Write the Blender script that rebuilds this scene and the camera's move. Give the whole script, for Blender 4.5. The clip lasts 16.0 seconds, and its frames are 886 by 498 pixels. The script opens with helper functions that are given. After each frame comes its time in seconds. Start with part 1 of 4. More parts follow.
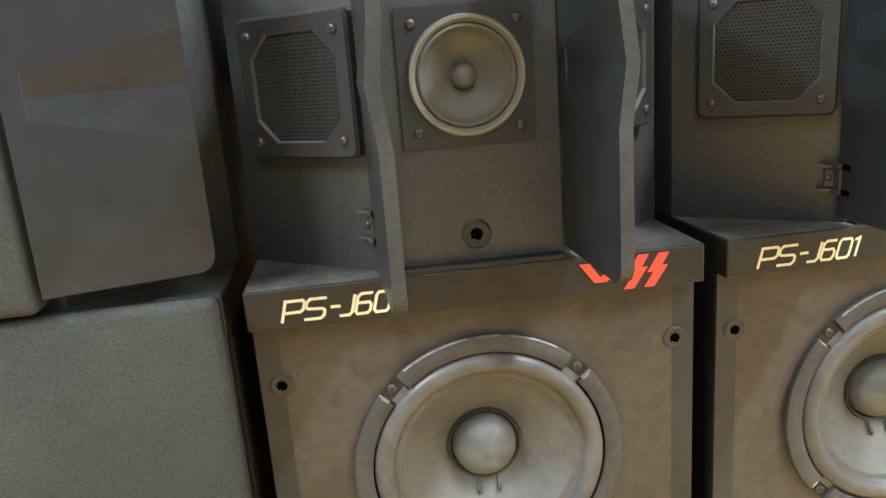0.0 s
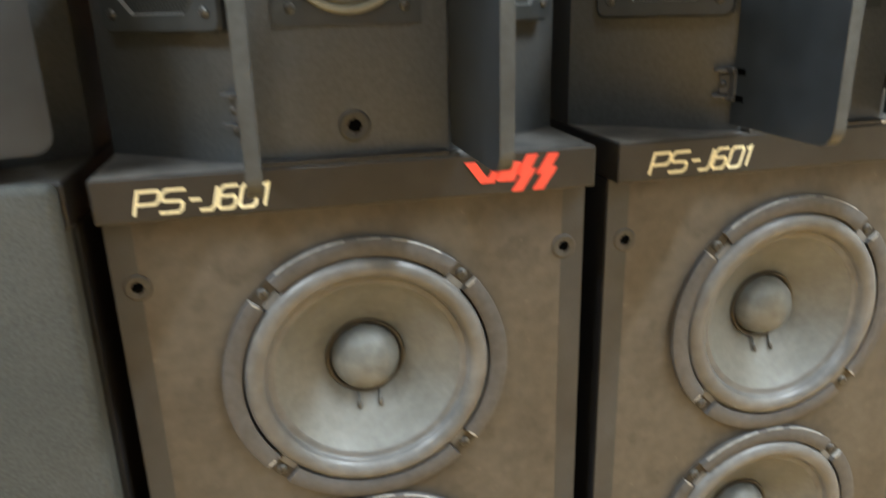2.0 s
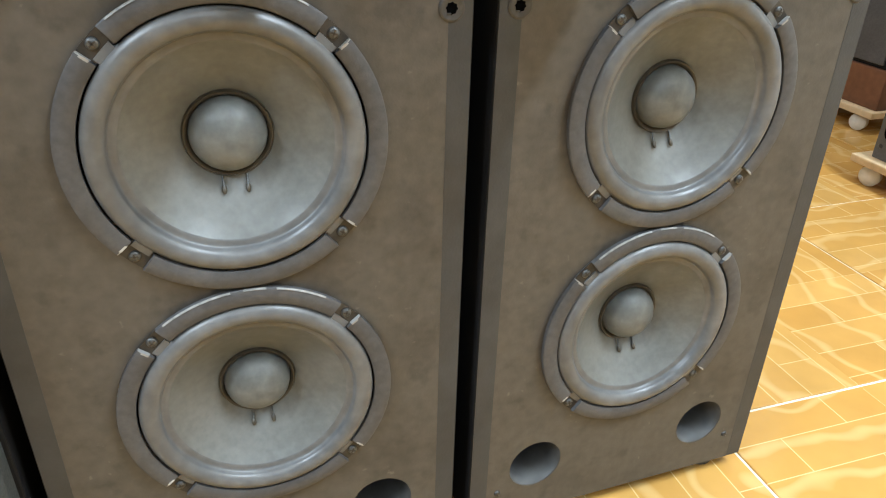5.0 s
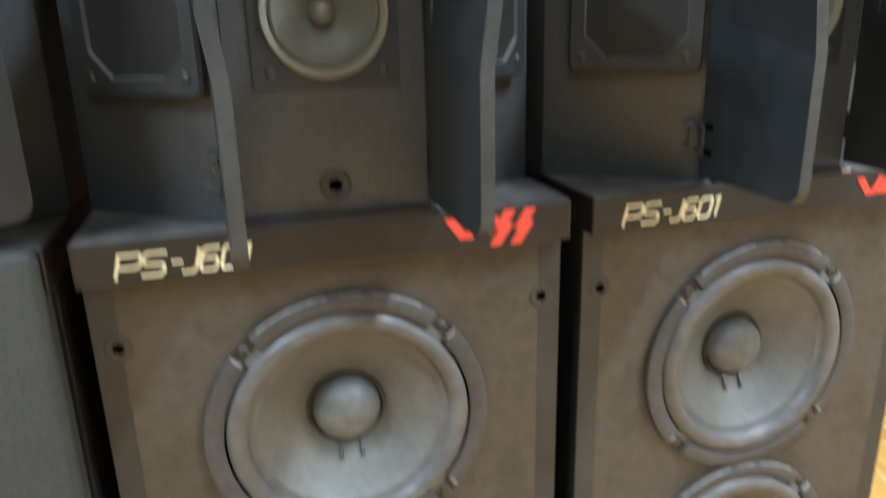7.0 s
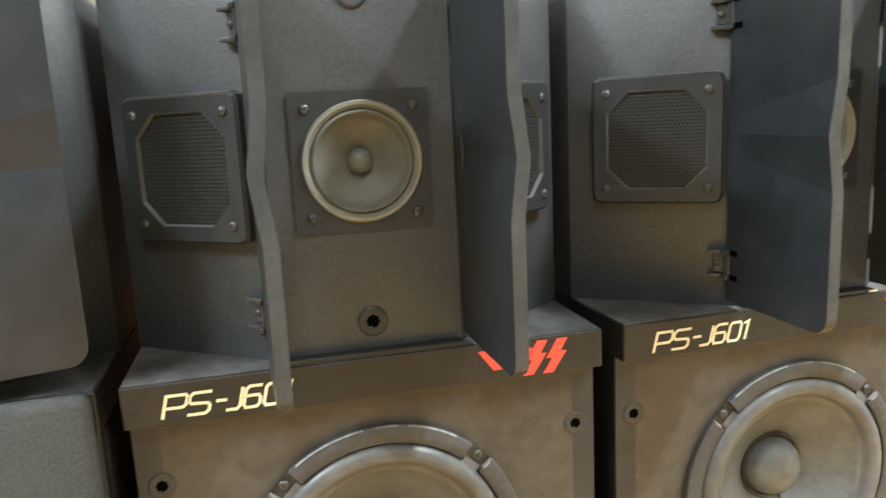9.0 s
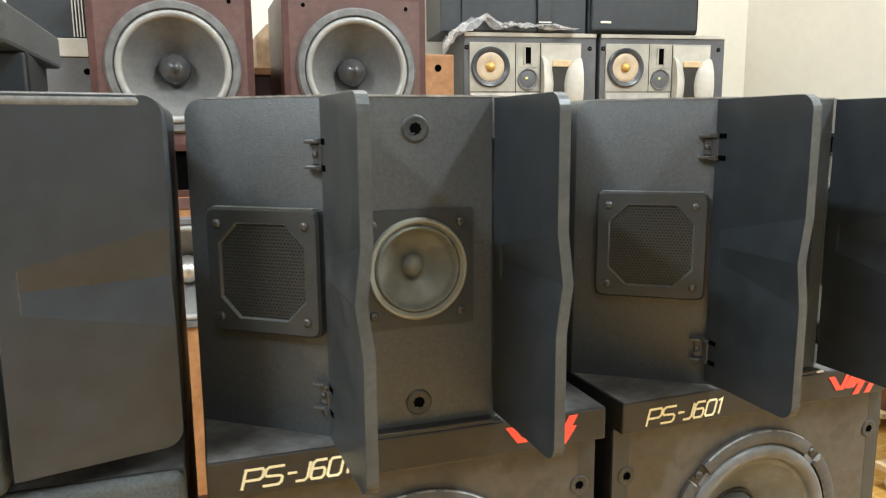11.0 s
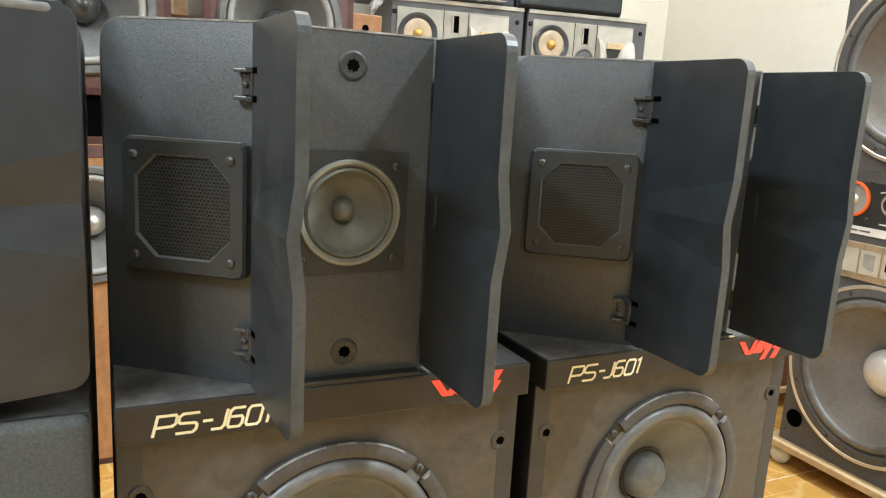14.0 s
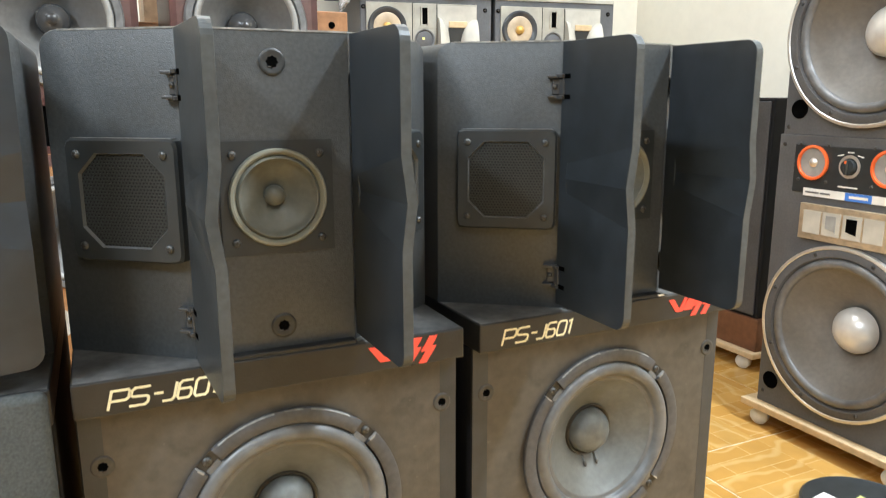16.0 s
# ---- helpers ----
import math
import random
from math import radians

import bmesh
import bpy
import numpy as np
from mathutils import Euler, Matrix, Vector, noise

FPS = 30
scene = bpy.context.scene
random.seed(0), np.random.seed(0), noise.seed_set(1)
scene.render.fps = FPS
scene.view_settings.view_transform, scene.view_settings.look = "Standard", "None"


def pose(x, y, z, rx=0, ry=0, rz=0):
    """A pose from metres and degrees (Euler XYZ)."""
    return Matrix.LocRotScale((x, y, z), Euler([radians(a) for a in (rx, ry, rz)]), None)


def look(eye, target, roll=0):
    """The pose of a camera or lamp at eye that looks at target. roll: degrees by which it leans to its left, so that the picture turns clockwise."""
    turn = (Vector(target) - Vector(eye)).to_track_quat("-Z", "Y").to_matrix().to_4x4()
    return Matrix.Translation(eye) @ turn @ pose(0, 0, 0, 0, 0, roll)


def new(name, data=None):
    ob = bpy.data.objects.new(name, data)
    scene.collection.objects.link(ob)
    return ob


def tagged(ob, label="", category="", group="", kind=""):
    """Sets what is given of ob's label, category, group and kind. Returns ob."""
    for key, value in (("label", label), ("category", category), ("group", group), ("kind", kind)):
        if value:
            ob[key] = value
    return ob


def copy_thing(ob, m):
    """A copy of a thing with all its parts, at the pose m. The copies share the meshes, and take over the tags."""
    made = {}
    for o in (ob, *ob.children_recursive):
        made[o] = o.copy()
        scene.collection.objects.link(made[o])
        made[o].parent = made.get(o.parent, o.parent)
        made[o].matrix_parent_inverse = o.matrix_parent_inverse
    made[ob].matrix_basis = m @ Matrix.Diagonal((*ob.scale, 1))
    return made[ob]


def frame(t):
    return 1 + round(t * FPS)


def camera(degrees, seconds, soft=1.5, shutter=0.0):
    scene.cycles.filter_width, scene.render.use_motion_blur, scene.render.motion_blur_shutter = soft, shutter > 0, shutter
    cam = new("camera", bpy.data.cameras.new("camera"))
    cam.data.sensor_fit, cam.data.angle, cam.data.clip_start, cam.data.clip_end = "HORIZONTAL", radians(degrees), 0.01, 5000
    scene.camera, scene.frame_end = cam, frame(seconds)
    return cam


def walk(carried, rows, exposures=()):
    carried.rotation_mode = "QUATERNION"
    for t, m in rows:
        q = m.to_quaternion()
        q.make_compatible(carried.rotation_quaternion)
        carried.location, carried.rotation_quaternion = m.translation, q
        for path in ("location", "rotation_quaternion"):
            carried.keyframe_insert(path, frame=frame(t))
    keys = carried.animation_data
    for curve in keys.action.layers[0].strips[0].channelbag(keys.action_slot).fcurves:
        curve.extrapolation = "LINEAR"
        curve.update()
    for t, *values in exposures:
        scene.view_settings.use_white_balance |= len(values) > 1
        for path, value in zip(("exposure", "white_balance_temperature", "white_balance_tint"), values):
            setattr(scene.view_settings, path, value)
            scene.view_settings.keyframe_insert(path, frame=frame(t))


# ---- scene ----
cam = camera(62.2, 16.0, soft=1.1, shutter=0.7)
PATH = [
    (0, (-0.085, -0.53, 0.757), (0.131, 1.394, 0.256), -4.4),
    (0.5, (-0.079, -0.525, 0.743), (0.162, 1.397, 0.247), -3.7),
    (1, (-0.071, -0.516, 0.742), (0.22, 1.395, 0.227), -3.0),
    (1.5, (-0.074, -0.515, 0.734), (0.273, 1.375, 0.179), -2.2),
    (2, (-0.051, -0.51, 0.708), (0.354, 1.342, 0.07), -1.5),
    (2.5, (-0.029, -0.508, 0.679), (0.43, 1.292, -0.064), -0.8),
    (3, (-0.012, -0.505, 0.665), (0.497, 1.243, -0.164), 0.1),
    (3.5, (-0.011, -0.506, 0.655), (0.535, 1.198, -0.239), 0.9),
    (4, (-0.014, -0.497, 0.63), (0.551, 1.169, -0.319), 1.6),
    (4.2, (-0.014, -0.496, 0.62), (0.557, 1.166, -0.336), 1.7),
    (6.3, (-0.02, -0.495, 0.644), (0.535, 1.173, -0.31), 1.2),
    (6.5, (-0.03, -0.5, 0.673), (0.502, 1.207, -0.223), 0.4),
    (7, (-0.058, -0.507, 0.74), (0.433, 1.334, 0.133), -1.4),
    (7.2, (-0.06, -0.506, 0.752), (0.423, 1.368, 0.248), -2.4),
    (7.5, (-0.057, -0.507, 0.769), (0.409, 1.38, 0.3), -2.8),
    (8, (-0.068, -0.513, 0.774), (0.38, 1.39, 0.354), -2.9),
    (8.5, (-0.07, -0.512, 0.773), (0.356, 1.403, 0.384), -2.9),
    (9, (-0.065, -0.516, 0.774), (0.382, 1.399, 0.411), -2.9),
    (9.2, (-0.051, -0.523, 0.774), (0.421, 1.39, 0.432), -3.1),
    (11.3, (-0.18, -0.573, 0.863), (0.455, 1.295, 0.541), -0.2),
    (11.5, (-0.185, -0.571, 0.863), (0.45, 1.3, 0.554), 0.0),
    (12, (-0.204, -0.567, 0.865), (0.447, 1.299, 0.558), 1.0),
    (12.5, (-0.202, -0.556, 0.852), (0.473, 1.301, 0.543), 2.0),
    (13, (-0.185, -0.546, 0.842), (0.565, 1.275, 0.494), 2.8),
    (13.5, (-0.181, -0.557, 0.841), (0.641, 1.232, 0.49), 3.4),
    (14, (-0.177, -0.555, 0.832), (0.664, 1.218, 0.446), 3.3),
    (14.5, (-0.173, -0.568, 0.834), (0.672, 1.2, 0.434), 2.7),
    (15, (-0.163, -0.58, 0.831), (0.683, 1.188, 0.433), 2.0),
    (15.5, (-0.149, -0.602, 0.837), (0.702, 1.165, 0.447), 1.1),
    (16, (-0.138, -0.633, 0.829), (0.693, 1.14, 0.421), -0.1),
]
# the clip's own automatic exposure and white balance: seconds, stops, kelvin, tint
EXPOSURES = [(0.0, 0.06, 6450, 9), (2.0, 0.00, 6450, 8), (3.5, -0.09, 6000, 8), (4.2, -0.10, 5950, 8), (6.4, -0.08, 5950, 7), (7.0, -0.12, 5850, 9), (8.0, 0.18, 6350, 9), (9.0, 0.22, 6450, 8), (11.5, -0.10, 6500, 8), (13.5, -0.10, 6500, 8), (14.5, -0.04, 6400, 9), (16.0, 0.05, 6250, 9)]
walk(cam, [(t, look(eye, target, roll)) for t, eye, target, roll in PATH], EXPOSURES)

# ---- light ----
world = bpy.data.worlds.new("world")
world.use_nodes = True
scene.world = world
world.node_tree.nodes["Background"].inputs[0].default_value = (0.9, 0.93, 1.0, 1)
world.node_tree.nodes["Background"].inputs[1].default_value = 0.02
scene.view_settings.exposure = 0.0


def area_lamp(x, y, z, sx, sy, watts, colour):
    data = bpy.data.lights.new("unseen_lamp", "AREA")
    data.shape, data.size, data.size_y, data.energy, data.color = "RECTANGLE", sx, sy, watts, colour
    ob = new("unseen_lamp", data)
    ob.matrix_world = pose(x, y, z)
    return ob


WARM, COOL = (0.92, 0.95, 0.98), (0.805, 0.905, 0.985)
# All unseen: two follow flap shadows, one fills fronts, two brighten the back walls.
LAMPS = [(-2.05, -1.00, 0.22, 1.2, 140, COOL), (1.30, -1.05, 0.22, 1.2, 122, COOL), (-0.35, -2.30, 0.22, 1.2, 34, COOL), (-0.3, 0.95, 1.2, 0.26, 21, WARM), (1.05, 0.70, 1.2, 0.26, 25, WARM)]
CEIL = 2.75
for lx, ly, sx, sy, w, col in LAMPS:
    area_lamp(lx, ly, CEIL - 0.075, sx, sy, w, col)


# ---- materials ----
def mat(name, colour, rough=0.5, metal=0.0, vary=0.25, scale=40.0, bump=0.0, bump_scale=600.0, second=None, stain_scale=6.0, spec=0.5, coat=0.0, spread=(0.4, 0.65), spots=0.0, pebble=0.0):
    """Colour with fine grain, broad stains towards a second colour, and fine relief."""
    m = bpy.data.materials.new(name)
    m.use_nodes = True
    nt = m.node_tree
    n, link = nt.nodes, nt.links.new
    bs = n["Principled BSDF"]
    bs.inputs["Metallic"].default_value = metal
    bs.inputs["Specular IOR Level"].default_value = spec
    bs.inputs["Coat Weight"].default_value = coat
    bs.inputs["Coat Roughness"].default_value = 0.25
    tc = n.new("ShaderNodeTexCoord")
    fine = n.new("ShaderNodeTexNoise")
    fine.inputs["Scale"].default_value, fine.inputs["Detail"].default_value = scale, 6
    broad = n.new("ShaderNodeTexNoise")
    broad.inputs["Scale"].default_value, broad.inputs["Detail"].default_value, broad.inputs["Roughness"].default_value = stain_scale, 5, 0.6
    for t in (fine, broad):
        link(tc.outputs["Object"], t.inputs["Vector"])
    second = second or tuple(c * 1.35 for c in colour)
    ramp = n.new("ShaderNodeValToRGB")
    ramp.color_ramp.elements[0].position, ramp.color_ramp.elements[1].position = spread
    ramp.color_ramp.elements[0].color, ramp.color_ramp.elements[1].color = (*colour, 1), (*second, 1)
    link(broad.outputs["Fac"], ramp.inputs["Fac"])
    mul = n.new("ShaderNodeMix")
    mul.data_type, mul.blend_type = "RGBA", "MULTIPLY"
    mul.inputs["Factor"].default_value = 1.0
    mr = n.new("ShaderNodeMapRange")
    mr.inputs["From Min"].default_value, mr.inputs["From Max"].default_value = 0.3, 0.7
    mr.inputs["To Min"].default_value, mr.inputs["To Max"].default_value = 1 - vary, 1 + vary
    link(fine.outputs["Fac"], mr.inputs["Value"])
    link(ramp.outputs["Color"], mul.inputs["A"])
    link(mr.outputs["Result"], mul.inputs["B"])
    out = mul.outputs["Result"]
    if spots:
        for sc, lo, hi, col in ((38.0, 0.60, 0.70, tuple(c * 0.45 for c in colour)), (95.0, 0.70, 0.76, tuple(min(0.6, c * 2.6) for c in second))):
            sn = n.new("ShaderNodeTexNoise")
            sn.inputs["Scale"].default_value, sn.inputs["Detail"].default_value = sc, 4
            mp = n.new("ShaderNodeMapping")
            mp.inputs["Location"].default_value = (sc, 3.1, 0.7)
            link(tc.outputs["Object"], mp.inputs["Vector"])
            link(mp.outputs[0], sn.inputs["Vector"])
            sr = n.new("ShaderNodeMapRange")
            sr.inputs["From Min"].default_value, sr.inputs["From Max"].default_value, sr.inputs["To Max"].default_value = lo, hi, spots
            link(sn.outputs["Fac"], sr.inputs["Value"])
            mx = n.new("ShaderNodeMix")
            mx.data_type = "RGBA"
            mx.inputs["B"].default_value = (*col, 1)
            link(sr.outputs["Result"], mx.inputs["Factor"])
            link(out, mx.inputs["A"])
            out = mx.outputs["Result"]
    link(out, bs.inputs["Base Color"])
    rr = n.new("ShaderNodeMapRange")
    rr.inputs["To Min"].default_value, rr.inputs["To Max"].default_value = max(0.03, rough - 0.08), min(1, rough + 0.08)
    link(broad.outputs["Fac"], rr.inputs["Value"])
    link(rr.outputs["Result"], bs.inputs["Roughness"])
    if bump:
        relief = n.new("ShaderNodeTexNoise")
        relief.inputs["Scale"].default_value, relief.inputs["Detail"].default_value = bump_scale, 3
        link(tc.outputs["Object"], relief.inputs["Vector"])
        b = n.new("ShaderNodeBump")
        b.inputs["Strength"].default_value, b.inputs["Distance"].default_value = bump, 0.0006
        height = relief.outputs["Fac"]
        if pebble:
            warp = n.new("ShaderNodeMix")
            warp.data_type, warp.blend_type = "RGBA", "LINEAR_LIGHT"
            warp.inputs["Factor"].default_value = 0.0012
            cells = n.new("ShaderNodeTexVoronoi")
            cells.feature = "SMOOTH_F1"
            cells.inputs["Scale"].default_value, cells.inputs["Smoothness"].default_value = pebble, 0.35
            link(tc.outputs["Object"], warp.inputs["A"])
            link(relief.outputs["Color"], warp.inputs["B"])
            link(warp.outputs["Result"], cells.inputs["Vector"])
            inv = n.new("ShaderNodeMath")
            inv.operation = "SUBTRACT"
            inv.inputs[0].default_value = 1.0
            link(cells.outputs["Distance"], inv.inputs[1])
            height = inv.outputs[0]
            b.inputs["Distance"].default_value = 0.0007
        link(height, b.inputs["Height"])
        link(b.outputs["Normal"], bs.inputs["Normal"])
    return m


DARKCLOTH = mat("dark_woven_cloth", (0.040, 0.041, 0.041), 0.85, vary=0.25, scale=420, second=(0.055, 0.056, 0.055), bump=0.9, bump_scale=600)
# Lighter than the frame plastic, so the bevel's highlight sits in its colour.
BEZEL = mat("highlight_grey_bevel", (0.082, 0.086, 0.087), 0.30, vary=0.1)
HINGE = mat("glossy_black_hinge_plastic", (0.040, 0.040, 0.040), 0.30, vary=0.1)
VINYL = mat("grained_black_vinyl", (0.047, 0.0515, 0.0535), 0.43, spec=0.62, bump=0.24, bump_scale=500, pebble=1000, vary=0.2, scale=300, stain_scale=8, second=(0.057, 0.061, 0.063))
PLASTIC = mat("black_moulded_plastic", (0.023, 0.026, 0.027), 0.38, vary=0.15, bump=0.15, bump_scale=900)
DOOR = mat("satin_black_door_plastic", (0.020, 0.025, 0.030), 0.33, vary=0.2, second=(0.025, 0.030, 0.036), stain_scale=9, spec=0.5, bump=0.1, bump_scale=900)
DUSTYDOOR = mat("dusty_grey_black_door_plastic", (0.031, 0.035, 0.038), 0.36, vary=0.2, scale=120, second=(0.056, 0.060, 0.062), stain_scale=16, spec=0.5, bump=0.1, bump_scale=900)
LID = mat("dusty_black_wood_lid", (0.014, 0.014, 0.014), 0.42, vary=0.2, second=(0.023, 0.022, 0.021), stain_scale=18, bump=0.25, bump_scale=500)
DUST = mat("dust_on_black_board", (0.050, 0.050, 0.049), 0.6, vary=0.3, scale=90, second=(0.135, 0.133, 0.127), stain_scale=20, bump=0.3, spread=(0.35, 0.65))
BAFFLE = mat("faded_brown_black_baffle", (0.0445, 0.0388, 0.0322), 0.55, vary=0.14, scale=90, second=(0.079, 0.0690, 0.0555), stain_scale=13, bump=0.22, bump_scale=500, spread=(0.28, 0.52), spots=0.32)
# Darker than the grey edge vinyl: puts the gaps' shade into the colour.
SIDE = mat("shade_darkened_side_vinyl", (0.009, 0.009, 0.0095), 0.65, vary=0.15, bump=0.3, bump_scale=450, spec=0.2)
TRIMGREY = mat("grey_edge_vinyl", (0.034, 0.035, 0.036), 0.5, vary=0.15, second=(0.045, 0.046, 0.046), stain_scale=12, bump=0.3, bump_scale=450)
GASKET = mat("dark_grey_gasket_card", (0.060, 0.059, 0.060), 0.55, vary=0.15, scale=200, bump=0.2)
SURROUND = mat("aged_grey_rubber_surround", (0.100, 0.101, 0.100), 0.36, vary=0.12, scale=80, second=(0.132, 0.132, 0.129), stain_scale=20)
CONE = mat("dusty_grey_paper_cone", (0.112, 0.116, 0.107), 0.40, vary=0.12, scale=150, second=(0.148, 0.152, 0.142), stain_scale=14)
DOME = mat("dusty_grey_dust_cap", (0.108, 0.115, 0.110), 0.46, vary=0.14, scale=120, second=(0.158, 0.166, 0.160), stain_scale=40)
GLUE = mat("dark_glue_bead", (0.046, 0.038, 0.026), 0.30)
OLIVE = mat("olive_gold_paper_cone", (0.150, 0.151, 0.126), 0.34, vary=0.10, scale=160, second=(0.185, 0.186, 0.158), stain_scale=25)
OLIVE_RING = mat("olive_gold_ring", (0.205, 0.202, 0.160), 0.36, vary=0.08)
SCREW = mat("dull_steel_screw", (0.090, 0.092, 0.090), 0.42, metal=0.6, vary=0.25, scale=400)
DARK_SCREW = mat("blackened_screw", (0.055, 0.055, 0.055), 0.35, metal=0.5)
HOLE = mat("black_hole", (0.002, 0.002, 0.002), 0.9, spec=0.0)
SOCKET = mat("dusty_dark_socket_plastic", (0.026, 0.027, 0.027), 0.42, vary=0.2, scale=200)
BROWN_SOCKET = mat("dusty_brown_socket_plastic", (0.043, 0.040, 0.036), 0.5, vary=0.25, scale=200)
LUG = mat("dark_brown_bare_basket", (0.030, 0.025, 0.020), 0.5, vary=0.4, scale=160)
PORT = mat("grey_port_tube", (0.07, 0.07, 0.068), 0.5)
WORN = mat("dusty_worn_door_edge", (0.036, 0.041, 0.043), 0.40, vary=0.2, scale=200, second=(0.050, 0.055, 0.056), stain_scale=18)
DUSTTOP = mat("pale_dust_on_upper_edge", (0.120, 0.120, 0.115), 0.5, vary=0.3, scale=150)
CREAM = mat("cream_print", (0.76, 0.71, 0.48), 0.5, vary=0.06, scale=500)
RED = mat("red_print", (0.86, 0.075, 0.045), 0.5, vary=0.06, scale=500)
CLOTH = mat("grey_felted_grille_cloth", (0.054, 0.059, 0.057), 0.9, vary=0.2, scale=420, second=(0.070, 0.075, 0.072), stain_scale=9, bump=1.0, bump_scale=380, spec=0.2)
WALL = mat("cream_wall_paint", (0.80, 0.755, 0.645), 0.75, vary=0.02, scale=30, second=(0.83, 0.785, 0.675), bump=0.08, bump_scale=200, stain_scale=2)
# For the unseen walls and ceiling, toned down to lessen bounce light.
GREYWALL = mat("bounce_cutting_grey_wall", (0.34, 0.34, 0.34), 0.75, vary=0.02, scale=30, bump=0.08, bump_scale=200, stain_scale=2)
WHITE = mat("white_ceiling_paint", (0.62, 0.615, 0.60), 0.8, vary=0.02)
REDWOOD = mat("red_brown_veneer", (0.098, 0.050, 0.043), 0.42, vary=0.15, scale=60, second=(0.125, 0.068, 0.058), stain_scale=5)
REDSIDE = mat("dark_red_veneer", (0.06, 0.022, 0.018), 0.4, vary=0.2, scale=60)
OAK = mat("orange_brown_wood", (0.34, 0.16, 0.065), 0.45, vary=0.2, scale=50, second=(0.42, 0.21, 0.09))
PINE = mat("pale_pine_board", (0.56, 0.40, 0.22), 0.55, vary=0.15, scale=50, second=(0.62, 0.46, 0.27), stain_scale=8)
WOOFGREY = mat("grey_woofer_cone", (0.135, 0.133, 0.130), 0.32, vary=0.1, scale=90, second=(0.19, 0.187, 0.18))
BROWNCONE = mat("ribbed_brown_grey_cone", (0.155, 0.140, 0.122), 0.5, vary=0.1, scale=90, second=(0.19, 0.175, 0.155))
CAPGREY = mat("glossy_dark_cap", (0.060, 0.060, 0.061), 0.20, vary=0.1)
CAPDOT = mat("dark_cap_dot", (0.035, 0.035, 0.036), 0.3, vary=0.1)
WORNCARD = mat("worn_card_edge", (0.19, 0.185, 0.17), 0.5, vary=0.5, scale=120)
LIPGREY = mat("pale_grey_rubber_lip", (0.27, 0.265, 0.25), 0.4, vary=0.1)
ALU = mat("brushed_pale_metal", (0.62, 0.60, 0.56), 0.35, metal=0.75, vary=0.08)
TRIM = mat("grey_cast_frame", (0.15, 0.15, 0.15), 0.4, metal=0.3)
SILVER = mat("champagne_silver_panel", (0.33, 0.31, 0.26), 0.45, metal=0.15, vary=0.06)
THROAT = mat("shaded_horn_throat", (0.018, 0.016, 0.012), 0.6, vary=0.2)
PALECAP = mat("pale_satin_metal_cap", (0.66, 0.64, 0.61), 0.32, metal=0.3, vary=0.06)
HORNPAINT = mat("pale_grey_horn", (0.43, 0.405, 0.35), 0.4, vary=0.05)
RINGDARK = mat("glossy_dark_grey_ring", (0.055, 0.058, 0.062), 0.25, vary=0.1)
YELLOWCONE = mat("yellowed_cream_cone", (0.43, 0.335, 0.225), 0.5, vary=0.1)
BRASS = mat("gold_cap", (0.50, 0.30, 0.08), 0.35, metal=0.3)
GREYPAINT = mat("mid_grey_cabinet_paint", (0.085, 0.085, 0.088), 0.55, vary=0.12, scale=200, bump=0.3)
NAVY = mat("blue_black_cabinet", (0.020, 0.024, 0.028), 0.45, vary=0.15)
ORANGE = mat("orange_ring", (0.75, 0.13, 0.03), 0.4, vary=0.05)
LABEL = mat("white_paper_label", (0.72, 0.71, 0.68), 0.6, vary=0.04)
BLUE = mat("blue_label", (0.06, 0.20, 0.62), 0.5, vary=0.05)
YELLOW = mat("yellow_label", (0.62, 0.60, 0.20), 0.5, vary=0.05)
RUBBER = mat("white_caster_tyre", (0.58, 0.56, 0.50), 0.5, vary=0.1)
STEEL = mat("zinc_plate", (0.45, 0.44, 0.42), 0.4, metal=0.85)
BROWNBOX = mat("brown_wood_plinth", (0.13, 0.055, 0.028), 0.45, vary=0.2, scale=40)


